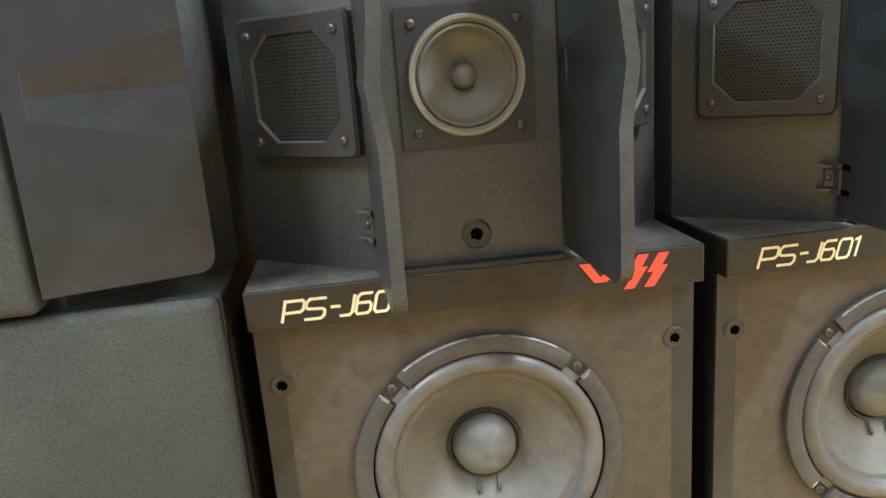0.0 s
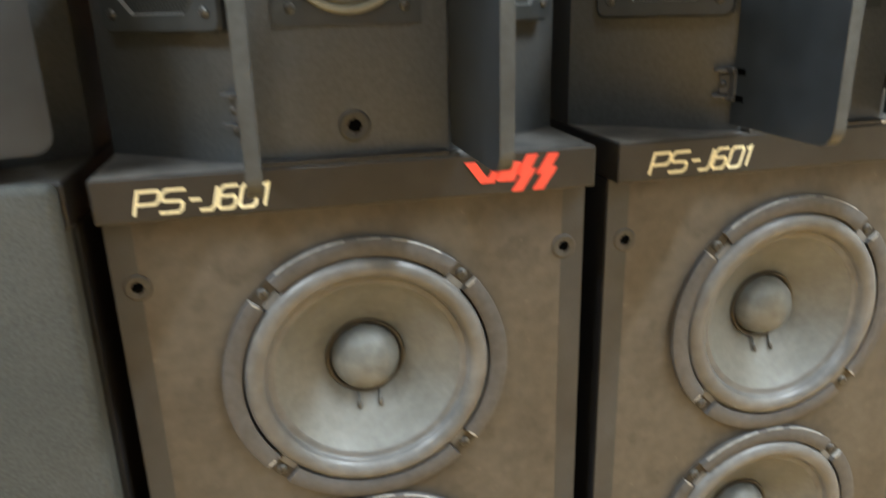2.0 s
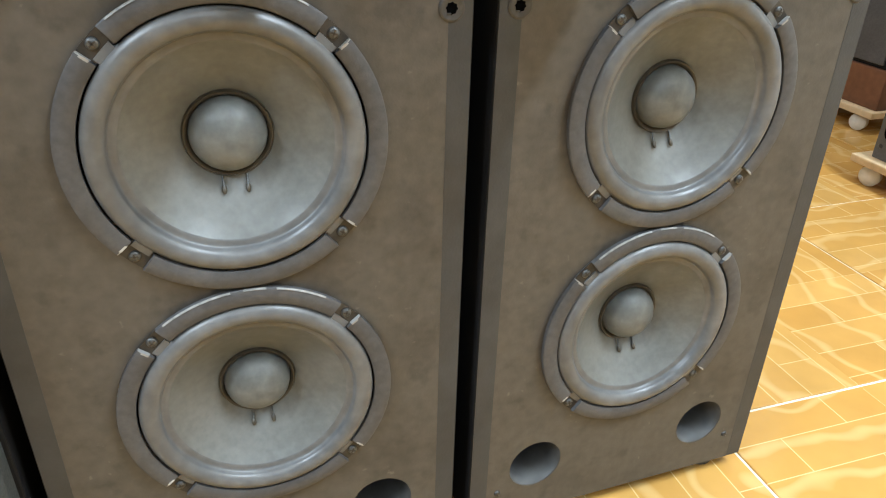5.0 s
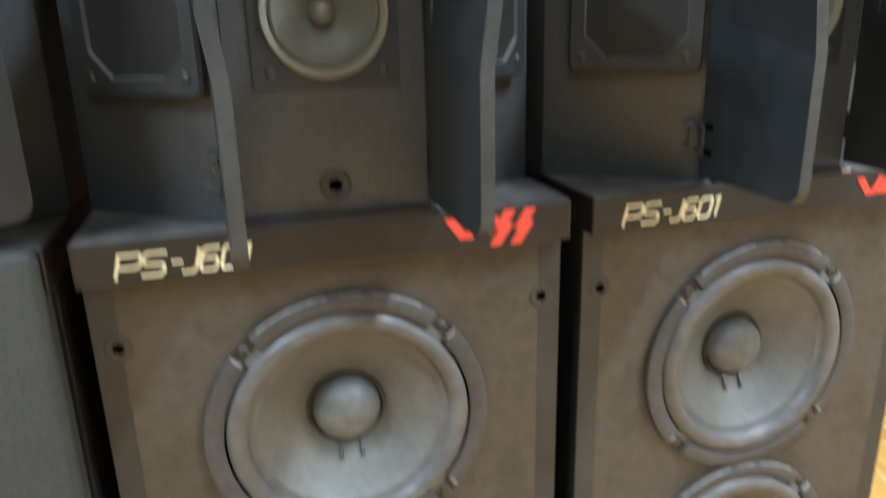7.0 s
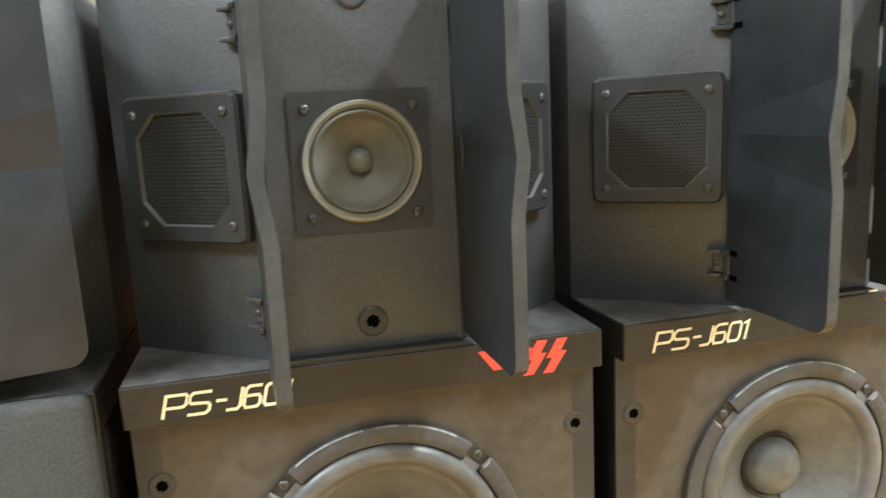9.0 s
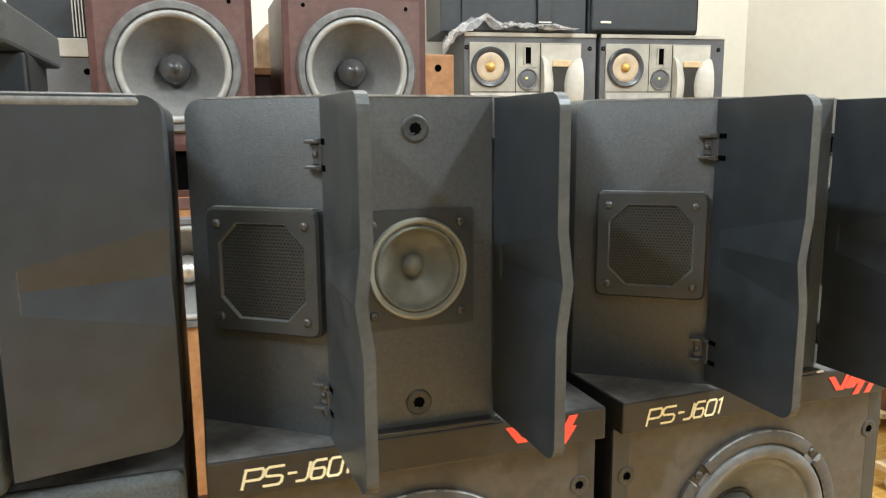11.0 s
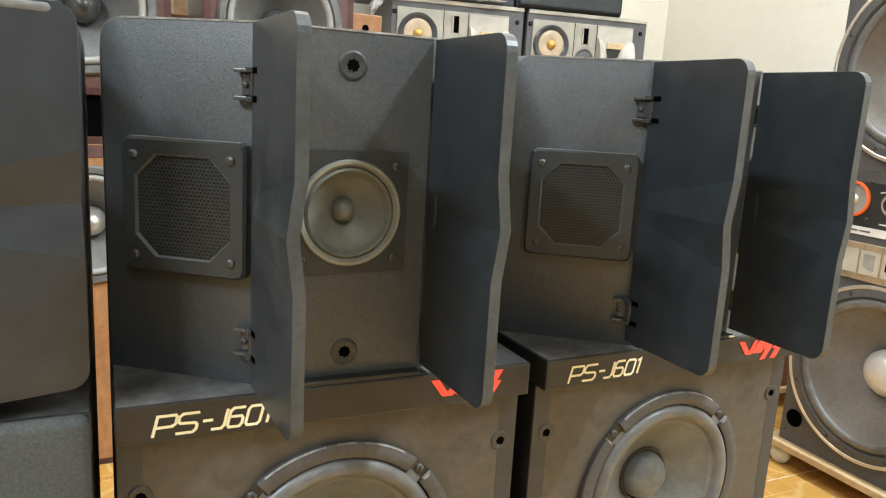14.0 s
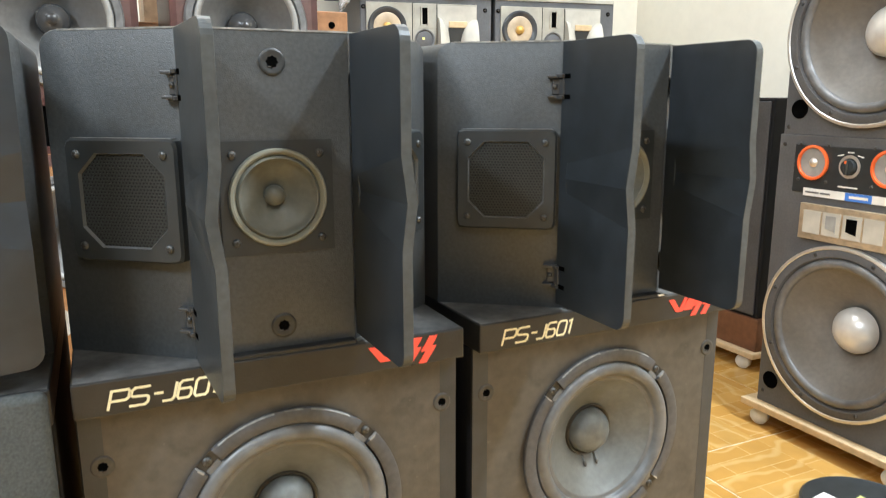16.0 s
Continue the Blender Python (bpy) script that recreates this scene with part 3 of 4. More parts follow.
def door_mesh(length, height, thick, mirror=1):
    """A moulded flap: hinge edge at u = 0, along -y; a wedge pressed into one face widens towards the free edge. mirror sets which side it is pressed to."""
    bm = bmesh.new()
    r, mid = 0.013, height * 0.5
    us = [0.0, 0.0135, 0.014, 0.035, 0.060, 0.085, length]
    hw = lambda u: 0.012 + 0.025 * u / length
    dep = lambda u: 0.0 if u < 0.0138 else 0.0022 + 0.0026 * u / length
    rows = []
    low = [(r - r * math.sin(math.pi / 2 * i / 5), r - r * math.cos(math.pi / 2 * i / 5)) for i in range(6)]
    for inset, v in low:
        rows.append((v, inset, 0))
    rows += [(None, 0, -1), (None, 0, 2), (None, 0, 1)]
    for inset, v in reversed(low):
        rows.append((height - v, inset, 0))
    sides = []
    for off in (0.0, thick):
        grid = []
        for v, inset, flag in rows:
            line = []
            for u in us:
                uu = min(u, length - inset)
                if flag == 0:
                    vv, d = v, 0.0
                elif flag == 2:
                    vv, d = mid, dep(u)
                else:
                    vv, d = mid + flag * hw(u), 0.0
                line.append(bm.verts.new((mirror * (off + d), -uu, vv)))
            grid.append(line)
        sides.append(grid)
    a, b = sides
    nr, nc = len(rows), len(us)
    for g in sides:
        for i in range(nr - 1):
            for j in range(nc - 1):
                bm.faces.new((g[i][j], g[i + 1][j], g[i + 1][j + 1], g[i][j + 1]))
    rim = [(i, nc - 1) for i in range(nr)] + [(nr - 1, j) for j in range(nc - 2, -1, -1)] + [(i, 0) for i in range(nr - 2, -1, -1)] + [(0, j) for j in range(1, nc - 1)]
    for p, q in zip(rim, rim[1:] + rim[:1]):
        bm.faces.new((a[p[0]][p[1]], a[q[0]][q[1]], b[q[0]][q[1]], b[p[0]][p[1]])).material_index = 2 if min(p[0], q[0]) >= nr - 3 else 0 if max(p[0], q[0]) <= 2 else 1
    bmesh.ops.remove_doubles(bm, verts=bm.verts[:], dist=0.00005)
    return bm


def hinge(parent, x, y, z, side):
    """A moulded hinge: plate with two knuckles and a pin."""
    bm = box(-0.0055, 0.0055, -0.0034, 0.0, -0.0080, 0.0080, 0.0008, 1)
    h = part("hinge", bm, HINGE, parent, "black plastic hinge", at=pose(x, y, z, 0, 0, -37 * side))
    screw(h, -0.0025 * side, -0.0034, 0.0, 0.0026, SCREW)
    for sz in (-1, 1):
        knuckle = box(-0.0090, 0.0090, -0.0080, 0.0, -0.0014, 0.0014, 0.0007, 2)
        part("knuckle", knuckle, HINGE, h, at=pose(-0.0010 * side, 0, sz * 0.0098))
        lo, hi = sorted((-0.0012 * side, -0.0052 * side))
        arm = box(lo, hi, -0.0140, -0.0035, -0.0019, 0.0019, 0.0008, 2)
        part("arm", arm, HINGE, h, at=pose(0, 0, sz * 0.0104, 0, 0, 37 * side))
    lo, hi = sorted((-0.0004 * side, -0.0026 * side))
    part("bracket", box(lo, hi, -0.0135, -0.0060, -0.0085, 0.0085, 0.0006, 1), HINGE, h, at=pose(0, 0, 0, 0, 0, 37 * side))
    pin = bmesh.new()
    bmesh.ops.create_cone(pin, segments=10, radius1=0.0017, radius2=0.0017, depth=0.022, cap_ends=True)
    part("pin", pin, HINGE, h, smooth=50, at=pose(0.0035 * side, -0.0052, 0))
    return h


def case(w, d, h, t=0.015, z0=0.0):
    """A box with an open front, one shell with thickness t: x -w/2 to w/2, y 0 to d, z z0 to h."""
    bm = bmesh.new()
    a = w / 2
    out = [[bm.verts.new(p) for p in ((-a, y, z0), (a, y, z0), (a, y, h), (-a, y, h))] for y in (0.0, d)]
    b = a - t
    inn = [[bm.verts.new(p) for p in ((-b, y, z0 + t), (b, y, z0 + t), (b, y, h - t), (-b, y, h - t))] for y in (0.0, d - t)]
    for i in range(4):
        k = (i + 1) % 4
        bm.faces.new((out[0][i], out[0][k], out[1][k], out[1][i]))
        bm.faces.new((inn[0][k], inn[0][i], inn[1][i], inn[1][k]))
        bm.faces.new((out[0][k], out[0][i], inn[0][i], inn[0][k]))
    bm.faces.new(out[1])
    bm.faces.new(inn[1][::-1])
    bmesh.ops.recalc_face_normals(bm, faces=bm.faces[:])
    edges = [e for e in bm.edges if all(v in out[0] or v in out[1] for v in e.verts)]
    bmesh.ops.bevel(bm, geom=edges, offset=0.0015, segments=2, profile=0.5, affect="EDGES")
    return bm


# ---- the tall three-way loudspeaker ----
HALF, LID0, LID1, TOP = 0.1735, 0.5755, 0.6060, 0.883
CF, CY = 0.0660, -0.0040          # half width and front of the middle face
SE = (0.1735, 0.0780)             # outer end of the slanting face
DEPTH = 0.30
FLOOR = -0.018                    # the floor; the cabinets' undersides stand on short feet at zero


def upper_box(parent):
    pts = [(-CF, CY), (CF, CY), SE, (SE[0], DEPTH), (-SE[0], DEPTH), (-SE[0], SE[1])]
    bm = prism(pts, LID1, TOP)
    edges = [e for e in bm.edges if all(v.co.z > TOP - 1e-4 and abs(abs(v.co.x) - SE[0]) < 1e-4 for v in e.verts)]
    bmesh.ops.bevel(bm, geom=edges, offset=0.014, segments=5, profile=0.5, affect="EDGES")
    front = [f for f in bm.faces if abs(f.normal.y + 1) < 0.01]
    bmesh.ops.delete(bm, geom=front, context="FACES_ONLY")
    sharp = [e for e in bm.edges if len(e.link_faces) == 2 and e.calc_face_angle(0) > 0.5]
    bmesh.ops.bevel(bm, geom=sharp, offset=0.0012, segments=2, profile=0.5, affect="EDGES")
    e = SE[0] - 0.0145
    ye = CY + (e - CF) / (SE[0] - CF) * (SE[1] - CY)
    # The pale worn strip also puts the edge's lit line into colour.
    part("top_edge", prism([(-CF - 0.0002, CY - 0.0006), (CF + 0.0002, CY - 0.0006), (e, ye - 0.0005), (e, ye + 0.004), (CF, CY + 0.004), (-CF, CY + 0.004), (-e, ye + 0.004), (-e, ye - 0.0005)], TOP - 0.0011, TOP + 0.0004), WORNCARD, parent, "pale worn upper edge with its lit line")
    hole = [(0, 0.7440, 0.0400)]
    part("middle_face", baffle_plate(CF - 0.0002, (LID1, TOP - 0.0005), CY, CY + 0.012, hole), VINYL, parent, "grained black vinyl middle face")
    return part("upper_box", bm, VINYL, parent, "grained black vinyl bay front", smooth=35)


def slant(side, along, out, z):
    """Pose on a slanting face: -y is its normal."""
    d = Vector((side * (SE[0] - CF), SE[1] - CY, 0)).normalized()
    nrm = Vector((side * d.y * side, -abs(d.x), 0)) if side > 0 else Vector((-abs(d.y), -abs(d.x), 0))
    p = Vector((side * CF, CY, 0)) + d * along + nrm * out
    return pose(p.x, p.y, z, 0, 0, math.degrees(math.atan2(d.y, d.x)) if side > 0 else math.degrees(math.atan2(-d.y, -d.x)))


def lower_body(s, bare=True):
    t = 0.018
    bm = case(2 * HALF, DEPTH, LID0, t, 0.0)
    part("body", bm, SIDE, s, "vinyl-covered lower cabinet, sides darkened as gap shade")
    part("foot_rail", box(-HALF + 0.019, HALF - 0.019, -0.0004, 0.016, 0.0010, 0.0185), BAFFLE, s) if bare else None
    part("head_rail", box(-HALF + t, HALF - t, -0.0004, 0.016, LID0 - 0.0178, LID0 - 0.0005), BAFFLE, s) if bare else None
    lid = box(-HALF, HALF, -0.0165, DEPTH, LID0, LID1, 0.0016)
    part("lid", lid, LID, s, "black top board")
    part("lid_top", box(-HALF + 0.0016, HALF - 0.0016, -0.0148, DEPTH - 0.002, LID1 - 0.002, LID1 + 0.0004), DUST, s, "dusty upper face of the top board")
    for x in (-0.138, 0.138):
        for y in (0.03, DEPTH - 0.03):
            part("foot", lathe([(0.0, -0.009), (0.017, -0.009), (0.019, 0.009), (0, 0.009)], 20), PLASTIC, s, at=pose(x, y, -0.009, -90, 0, 0))


GLYPHS = {
    "P": (0.0, 0.165, [[(0, -0.05), (0, 1), (0.9, 1), (1, 0.88), (1, 0.55), (0.85, 0.42), (0.05, 0.42)]]),
    "S": (0.185, 0.165, [[(1, 1), (0.15, 1), (0, 0.86), (0, 0.62), (0.12, 0.52), (0.88, 0.48), (1, 0.38), (1, 0.14), (0.85, 0), (0, 0)]]),
    "-": (0.395, 0.085, [[(0, 0.5), (1, 0.5)]]),
    "J": (0.485, 0.105, [[(1, 1), (1, 0.14), (0.8, 0), (0, 0)]]),
    "6": (0.620, 0.125, [[(1, 1), (0.2, 1), (0, 0.86), (0, 0.14), (0.15, 0), (0.85, 0), (1, 0.14), (1, 0.42), (0.85, 0.55), (0.05, 0.55)]]),
    "0": (0.780, 0.125, [[(0.15, 0), (0, 0.14), (0, 0.86), (0.15, 1), (0.85, 1), (1, 0.86), (1, 0.14), (0.85, 0), (0.15, 0)]]),
    "1": (0.930, 0.045, [[(0, 0.9), (1, 1), (1, 0)]]),
}


def lettering(text, height, width, material, parent, x, y, z):
    """Printed squarish italic characters, each a flat bevel-cornered stroke."""
    bm = bmesh.new()
    half, lean = 0.00112, 0.26
    for ch in text:
        start, wide, lines = GLYPHS[ch]
        for line in lines:
            pts = [Vector(((start + px * wide) * width + pz * height * lean, pz * height)) for px, pz in line]
            left, right = [], []
            for i, p in enumerate(pts):
                a = (p - pts[i - 1]).normalized() if i else (pts[1] - p).normalized()
                b = (pts[i + 1] - p).normalized() if i < len(pts) - 1 else a
                if ch == "0" and i in (0, len(pts) - 1):
                    a, b = (pts[-1] - pts[-2]).normalized(), (pts[1] - pts[0]).normalized()
                n = Vector((-(a + b).y, (a + b).x)).normalized()
                k = half / max(0.5, n.dot(Vector((-a.y, a.x))))
                left.append(bm.verts.new((p.x + n.x * k, 0, p.y + n.y * k)))
                right.append(bm.verts.new((p.x - n.x * k, 0, p.y - n.y * k)))
            for i in range(len(pts) - 1):
                bm.faces.new((left[i], left[i + 1], right[i + 1], right[i]))
    return part("model_lettering", bm, material, parent, "cream printed model number", at=pose(x, y, z))


def red_mark(parent):
    """The maker's mark, as plain slanted red strokes."""
    bm = bmesh.new()
    join(bm, slab([(0.0000, 0.0195), (0.0080, 0.0195), (0.0160, 0.0085), (0.0175, 0.0085), (0.0235, 0.0195), (0.0285, 0.0195), (0.0215, 0.0040), (0.0115, 0.0040)], -0.0004, 0.0004))
    join(bm, slab([(0.0225, 0.0060), (0.0250, 0.0045), (0.0360, 0.0045), (0.0395, 0.0095), (0.0430, 0.0165), (0.0410, 0.0180), (0.0310, 0.0180), (0.0275, 0.0150)], -0.0004, 0.0004))
    for dx in (0.0375, 0.0535):
        join(bm, slab([(dx + 0.0085, 0.0225), (dx + 0.0170, 0.0225), (dx + 0.0110, 0.0125), (dx + 0.0160, 0.0125), (dx + 0.0050, -0.0035), (dx - 0.0030, -0.0035), (dx + 0.0045, 0.0080), (dx - 0.0005, 0.0080)], -0.0004, 0.0004))
    return part("brand_mark", bm, RED, parent, "red printed slanted mark", at=pose(0.0740, -0.0170, 0.5805))


def bare_speaker(at, left, right, left_look):
    """left, right: how far each flap swings from straight ahead, in degrees towards +x."""
    s = thing("loudspeaker", "tall black loudspeaker with open flaps and two dusty bare woofers", "loudspeaker", at, "tall loudspeakers in a row")
    lower_body(s)
    holes = [(0, 0.4393, 0.0905), (0, 0.2185, 0.0905), (-0.101, 0.0675, 0.0290), (0.101, 0.0675, 0.0290)]
    part("baffle", baffle_plate(HALF - 0.018, (0.0185, LID0 - 0.0178), -0.0004, 0.0165, holes), BAFFLE, s, "stained faded brown front board")
    for z in (0.4393, 0.2185):
        woofer(s, 0, 0.0005, z)
    for x in (-0.101, 0.101):
        part("port", lathe([(0.0292, 0.0), (0.0280, 0.004), (0.0275, 0.075), (0.0, 0.075)], 36), PORT, s, "round grey reflex port", smooth=40, at=pose(x, 0.0005, 0.0675))
    for side in (-1, 1):
        a, b = sorted((side * (HALF - 0.0190), side * (HALF - 0.0012)))
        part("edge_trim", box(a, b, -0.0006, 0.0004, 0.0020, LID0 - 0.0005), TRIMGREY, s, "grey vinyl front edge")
    for x in (-0.1565, 0.1565):
        socket(s, x, -0.0004, 0.5255, BROWN_SOCKET, 0.86)
    for x in (-0.142, 0.142):
        screw(s, x, 0.0003, 0.0390, 0.0038, DARK_SCREW)
    upper_box(s)
    midrange(s, 0, CY, 0.7440)
    for z in (0.6290, 0.8570):
        socket(s, 0, CY, z)
    ledge = box(-CF + 0.002, CF - 0.002, -0.0150, CY, LID1, LID1 + 0.0035, 0.0008, 1)
    part("ledge", ledge, LID, s)
    for side in (-1, 1):
        tweeter(s, slant(side, 0.0612, 0.0, 0.7440))
        low = 0.6130 if side > 0 or left_look is DOOR else 0.6085
        door = part("door", door_mesh(0.1110, 0.8815 - low, 0.0088, side), DOOR if side > 0 else left_look, s, "satin black moulded flap standing open", smooth=4, at=pose(side * (CF + 0.0010), CY - 0.002, low, 0, 0, right if side > 0 else left))
        bev = door.modifiers.new("bevel", "BEVEL")
        bev.width, bev.segments, bev.limit_method, bev.angle_limit, bev.material = 0.0009, 1, "ANGLE", radians(50), 1
        door.data.materials.append(WORN)
        door.data.materials.append(DUSTTOP)
        for z in (0.8380, 0.6430):
            for dz in (-0.0100, 0.0100):
                lo, hi = sorted((side * 0.0082, side * 0.0091))
                part("slot", box(lo, hi, -0.0145, -0.0010, z - low + dz - 0.0023, z - low + dz + 0.0023), HOLE, door)
            m = slant(side, 0.0112, 0.0, z)
            hinge(s, m.translation.x, m.translation.y, z, -side)
    lettering("PS-J601", 0.0150, 0.0850, CREAM, s, -0.1480, -0.0170, 0.5815)
    red_mark(s)
    return s


def covered_speaker(at):
    s = thing("loudspeaker", "tall black loudspeaker with closed flaps and grey cloth covers", "loudspeaker", at, "tall loudspeakers in a row")
    lower_body(s, False)
    upper_box(s)
    cover = box(-HALF + 0.001, HALF - 0.001, -0.0330, -0.0175, 0.012, 0.6085, 0.0075, 4)
    box(-HALF + 0.004, HALF - 0.004, -0.0190, 0.0, 0.012, LID0 - 0.002, bm=cover)
    part("lower_cover", cover, CLOTH, s, "grey felted cloth cover over the lower front", smooth=40)
    mid = box(-CF + 0.006, CF - 0.006, -0.0400, CY, 0.6120, TOP - 0.004, 0.0075, 4)
    part("middle_cover", mid, CLOTH, s, "grey felted cloth cover over the middle face", smooth=40)
    for side in (-1, 1):
        bm = door_mesh(0.1110, 0.2570, 0.0130, side)
        door = part("door", bm, DOOR, s, "satin black moulded flap, folded shut", smooth=4, at=pose(side * (CF + 0.0005), -0.0440, 0.6245, 0, 0, side * 105.0))
        bev = door.modifiers.new("bevel", "BEVEL")
        bev.width, bev.segments, bev.limit_method, bev.angle_limit, bev.material = 0.0010, 1, "ANGLE", radians(50), 1
        door.data.materials.append(WORN)
        door.data.materials.append(DUSTTOP)
        lo, hi = sorted((side * -0.0005, side * 0.0135))
        part("upper_rim", box(lo, hi, -0.0990, -0.0005, 0.2470, 0.2582, 0.0050, 4), DUSTTOP, door, "dusty pale rounded upper rim", smooth=50)
    return s


A = bare_speaker(pose(0, 0, 0), 2.6, 1.2, DUSTYDOOR)
B = bare_speaker(pose(0.3645, 0.0050, 0, 0, 0, 1.6), -1.2, 0.2, DOOR)
C = covered_speaker(pose(-0.3610, 0.0, 0))


scrap = thing("paper_scrap", "small white scrap of paper lying on a top board", "paper scrap", pose(0.427, -0.004, LID1 + 0.0004, 0, 0, 4))
part("sheet", box(-0.004, 0.005, -0.006, 0.010, 0.0, 0.0022, 0.0006, 1), LABEL, scrap)

# ---- things on the covered speaker ----
def slabs_on_top():
    lo = thing("speaker_box", "small dark grey box lying on a loudspeaker", "box", pose(-0.368, 0.03, TOP))
    lower = prism([(-0.092, 0.004), (0.092, 0.004), (0.078, 0.16), (-0.092, 0.16)], 0.0, 0.0305)
    bmesh.ops.bevel(lower, geom=lower.edges[:], offset=0.002, segments=2, profile=0.5, affect="EDGES")
    part("body", lower, SIDE, lo)
    part("front_cover", box(-0.090, 0.0905, 0.0, 0.004, 0.002, 0.0295, 0.0015), NAVY, lo)
    hi = thing("speaker_box", "dark grey woven box overhanging a smaller box", "box", pose(-0.368, 0.03, TOP + 0.0305))
    bm = prism([(-0.102, 0.017), (0.090, -0.050), (0.0890, 0.170), (-0.102, 0.170)], 0.0, 0.0285)
    bmesh.ops.bevel(bm, geom=bm.edges[:], offset=0.003, segments=2, profile=0.5, affect="EDGES")
    part("body", bm, DARKCLOTH, hi)
    wt = thing("white_box", "small white box standing on a dark woven box", "box", pose(-0.300, 0.035, TOP + 0.059))
    part("body", box(-0.008, 0.008, 0.0, 0.03, 0.0, 0.045, 0.002), LABEL, wt)


slabs_on_top()


# ---- red-brown speaker stacks behind ----
def big_woofer(parent, m, R, name="woofer", cone=WOOFGREY, cap=CAPGREY, ring=TRIM, capr=0.25, lip=None, depth=0.58, dome=0.18):
    w = part(name, lathe([(R, 0.0), (R * 1.0, -0.006), (R * 0.97, -0.011), (R * 0.88, -0.011), (R * 0.86, -0.004), (R * 0.84, 0.0)], 64), ring, parent, smooth=40, at=m)
    roll = []
    for i in range(9):
        a = math.pi * i / 8
        roll.append((R * (0.80 + 0.055 * math.cos(a)), -0.003 - 0.009 * math.sin(a)))
    part("surround", lathe(roll, 64), lip or LIPGREY, w, smooth=60)
    part("cone", lathe([(R * 0.75, -0.002)] + [(R * (0.75 - 0.55 * i / 6), R * depth * (i / 6) ** 0.85) for i in range(1, 7)] + [(0, R * depth * 1.02)], 64), cone, w, smooth=60)
    d = R * depth
    part("dust_cap", lathe([(R * capr, d * 0.80), (R * capr * 0.97, d * (0.50 + 0.5 * dome)), (R * capr * 0.75, d * (0.22 + 0.8 * dome)), (R * capr * 0.4, d * (0.05 + 0.96 * dome)), (0, d * dome)], 40), cap, w, smooth=80)
    if cap is CAPGREY:
        part("cap_dot", lathe([(R * 0.085, d * 0.185), (R * 0.078, d * 0.165), (0, d * 0.16)], 24), CAPDOT, w, smooth=60)
    for k in range(0 if cap is CAPGREY else 8):
        a = radians(22.5 + 45 * k)
        screw(w, R * 0.925 * math.cos(a), -0.011, R * 0.925 * math.sin(a), 0.005, DARK_SCREW, 30 * k)
    return w


def red_upper(at, w):
    s = thing("bookshelf_speaker", "red-brown veneered speaker with a bare grey twelve-inch woofer", "loudspeaker", at, "red-brown speakers")
    part("body", case(w, 0.30, 0.355), REDSIDE, s)
    part("baffle", baffle_plate(w / 2 - 0.015, (0.015, 0.340), -0.0005, 0.014, [(0, 0.180, 0.118)]), REDWOOD, s, "matt red-brown front board")
    big_woofer(s, pose(0, -0.001, 0.180), 0.140)
    for x in (-0.120, 0.120):
        part("peg_hole", lathe([(0.0046, -0.0012), (0.0038, -0.0016), (0, -0.0010)], 16), HOLE, s, at=pose(x, -0.0005, 0.322))
    return s


def red_lower(at, w):
    s = thing("floor_speaker", "tall red-brown speaker with grey woofer and orange wood base", "loudspeaker", at, "red-brown speakers")
    part("body", case(w, 0.30, 0.742), REDSIDE, s)
    part("baffle", baffle_plate(w / 2 - 0.015, (0.015, 0.727), -0.0005, 0.014, [(0, 0.555, 0.108)]), OAK, s)
    big_woofer(s, pose(0, -0.001, 0.555), 0.128, cap=ALU)
    part("top_strip", box(-w / 2 + 0.016, w / 2 - 0.016, -0.003, -0.0008, 0.700, 0.725), REDWOOD, s)
    part("tweeter", lathe([(0.036, 0), (0.036, -0.004), (0.028, -0.004), (0.010, 0.0), (0, -0.006)], 32), HORNPAINT, s, smooth=40, at=pose(-0.055, -0.001, 0.349))
    return s


M1 = red_lower(pose(-0.198, 1.160, FLOOR), 0.336)
M2 = copy_thing(M1, pose(0.2030, 1.160, FLOOR))
for x in (-0.198, 0.203):
    pl = thing("plinth_board", "black board between two stacked speakers", "board", pose(x, 1.175, 0.724), "plinth boards")
    part("board", box(-0.15, 0.15, 0.0, 0.26, 0.0, 0.086, 0.002), HOLE, pl)
U1 = red_upper(pose(-0.198, 1.160, 0.810), 0.336)
U2 = copy_thing(U1, pose(0.2030, 1.160, 0.810))

# ---- wooden box beside them ----
wb = thing("wooden_cabinet", "orange-brown wooden cabinet with a bored hole", "cabinet", pose(0.435, 1.275, 0))
part("body", box(-0.045, 0.050, 0.004, 0.30, FLOOR, 1.043, 0.003), OAK, wb)
part("front", box(-0.038, 0.040, 0.0, 0.004, 0.01, 1.030), OAK, wb)
part("hole", lathe([(0.009, -0.001), (0, -0.001)], 20), HOLE, wb, at=pose(0.005, 0, 1.008))


# ---- what shows between and beside the stacks ----
gs = thing("grey_speaker", "grey cabinet with a pale top board", "loudspeaker", pose(-0.452, 1.24, 0))
part("body", box(-0.085, 0.085, 0.0, 0.30, FLOOR, 1.015, 0.003), GREYPAINT, gs)
part("top_board", box(-0.087, 0.087, -0.004, 0.302, 1.015, 1.054, 0.002), HORNPAINT, gs, "pale top board")
part("peg_hole", lathe([(0.007, -0.001), (0, -0.001)], 16), HOLE, gs, at=pose(0.072, 0, 0.984))
ds = thing("black_speaker", "blue-black speaker with bright metal edge strips", "loudspeaker", pose(-0.480, 1.25, 1.054))
part("body", box(-0.10, 0.107, 0.0, 0.28, 0, 0.34, 0.003), NAVY, ds)
for x in (0.080, 0.0865, 0.093, 0.0995):
    part("edge_strip", box(x - 0.0015, x + 0.0015, -0.004, 0.0, 0.004, 0.336, 0.0006, 1), ALU, ds, "bright metal strip")
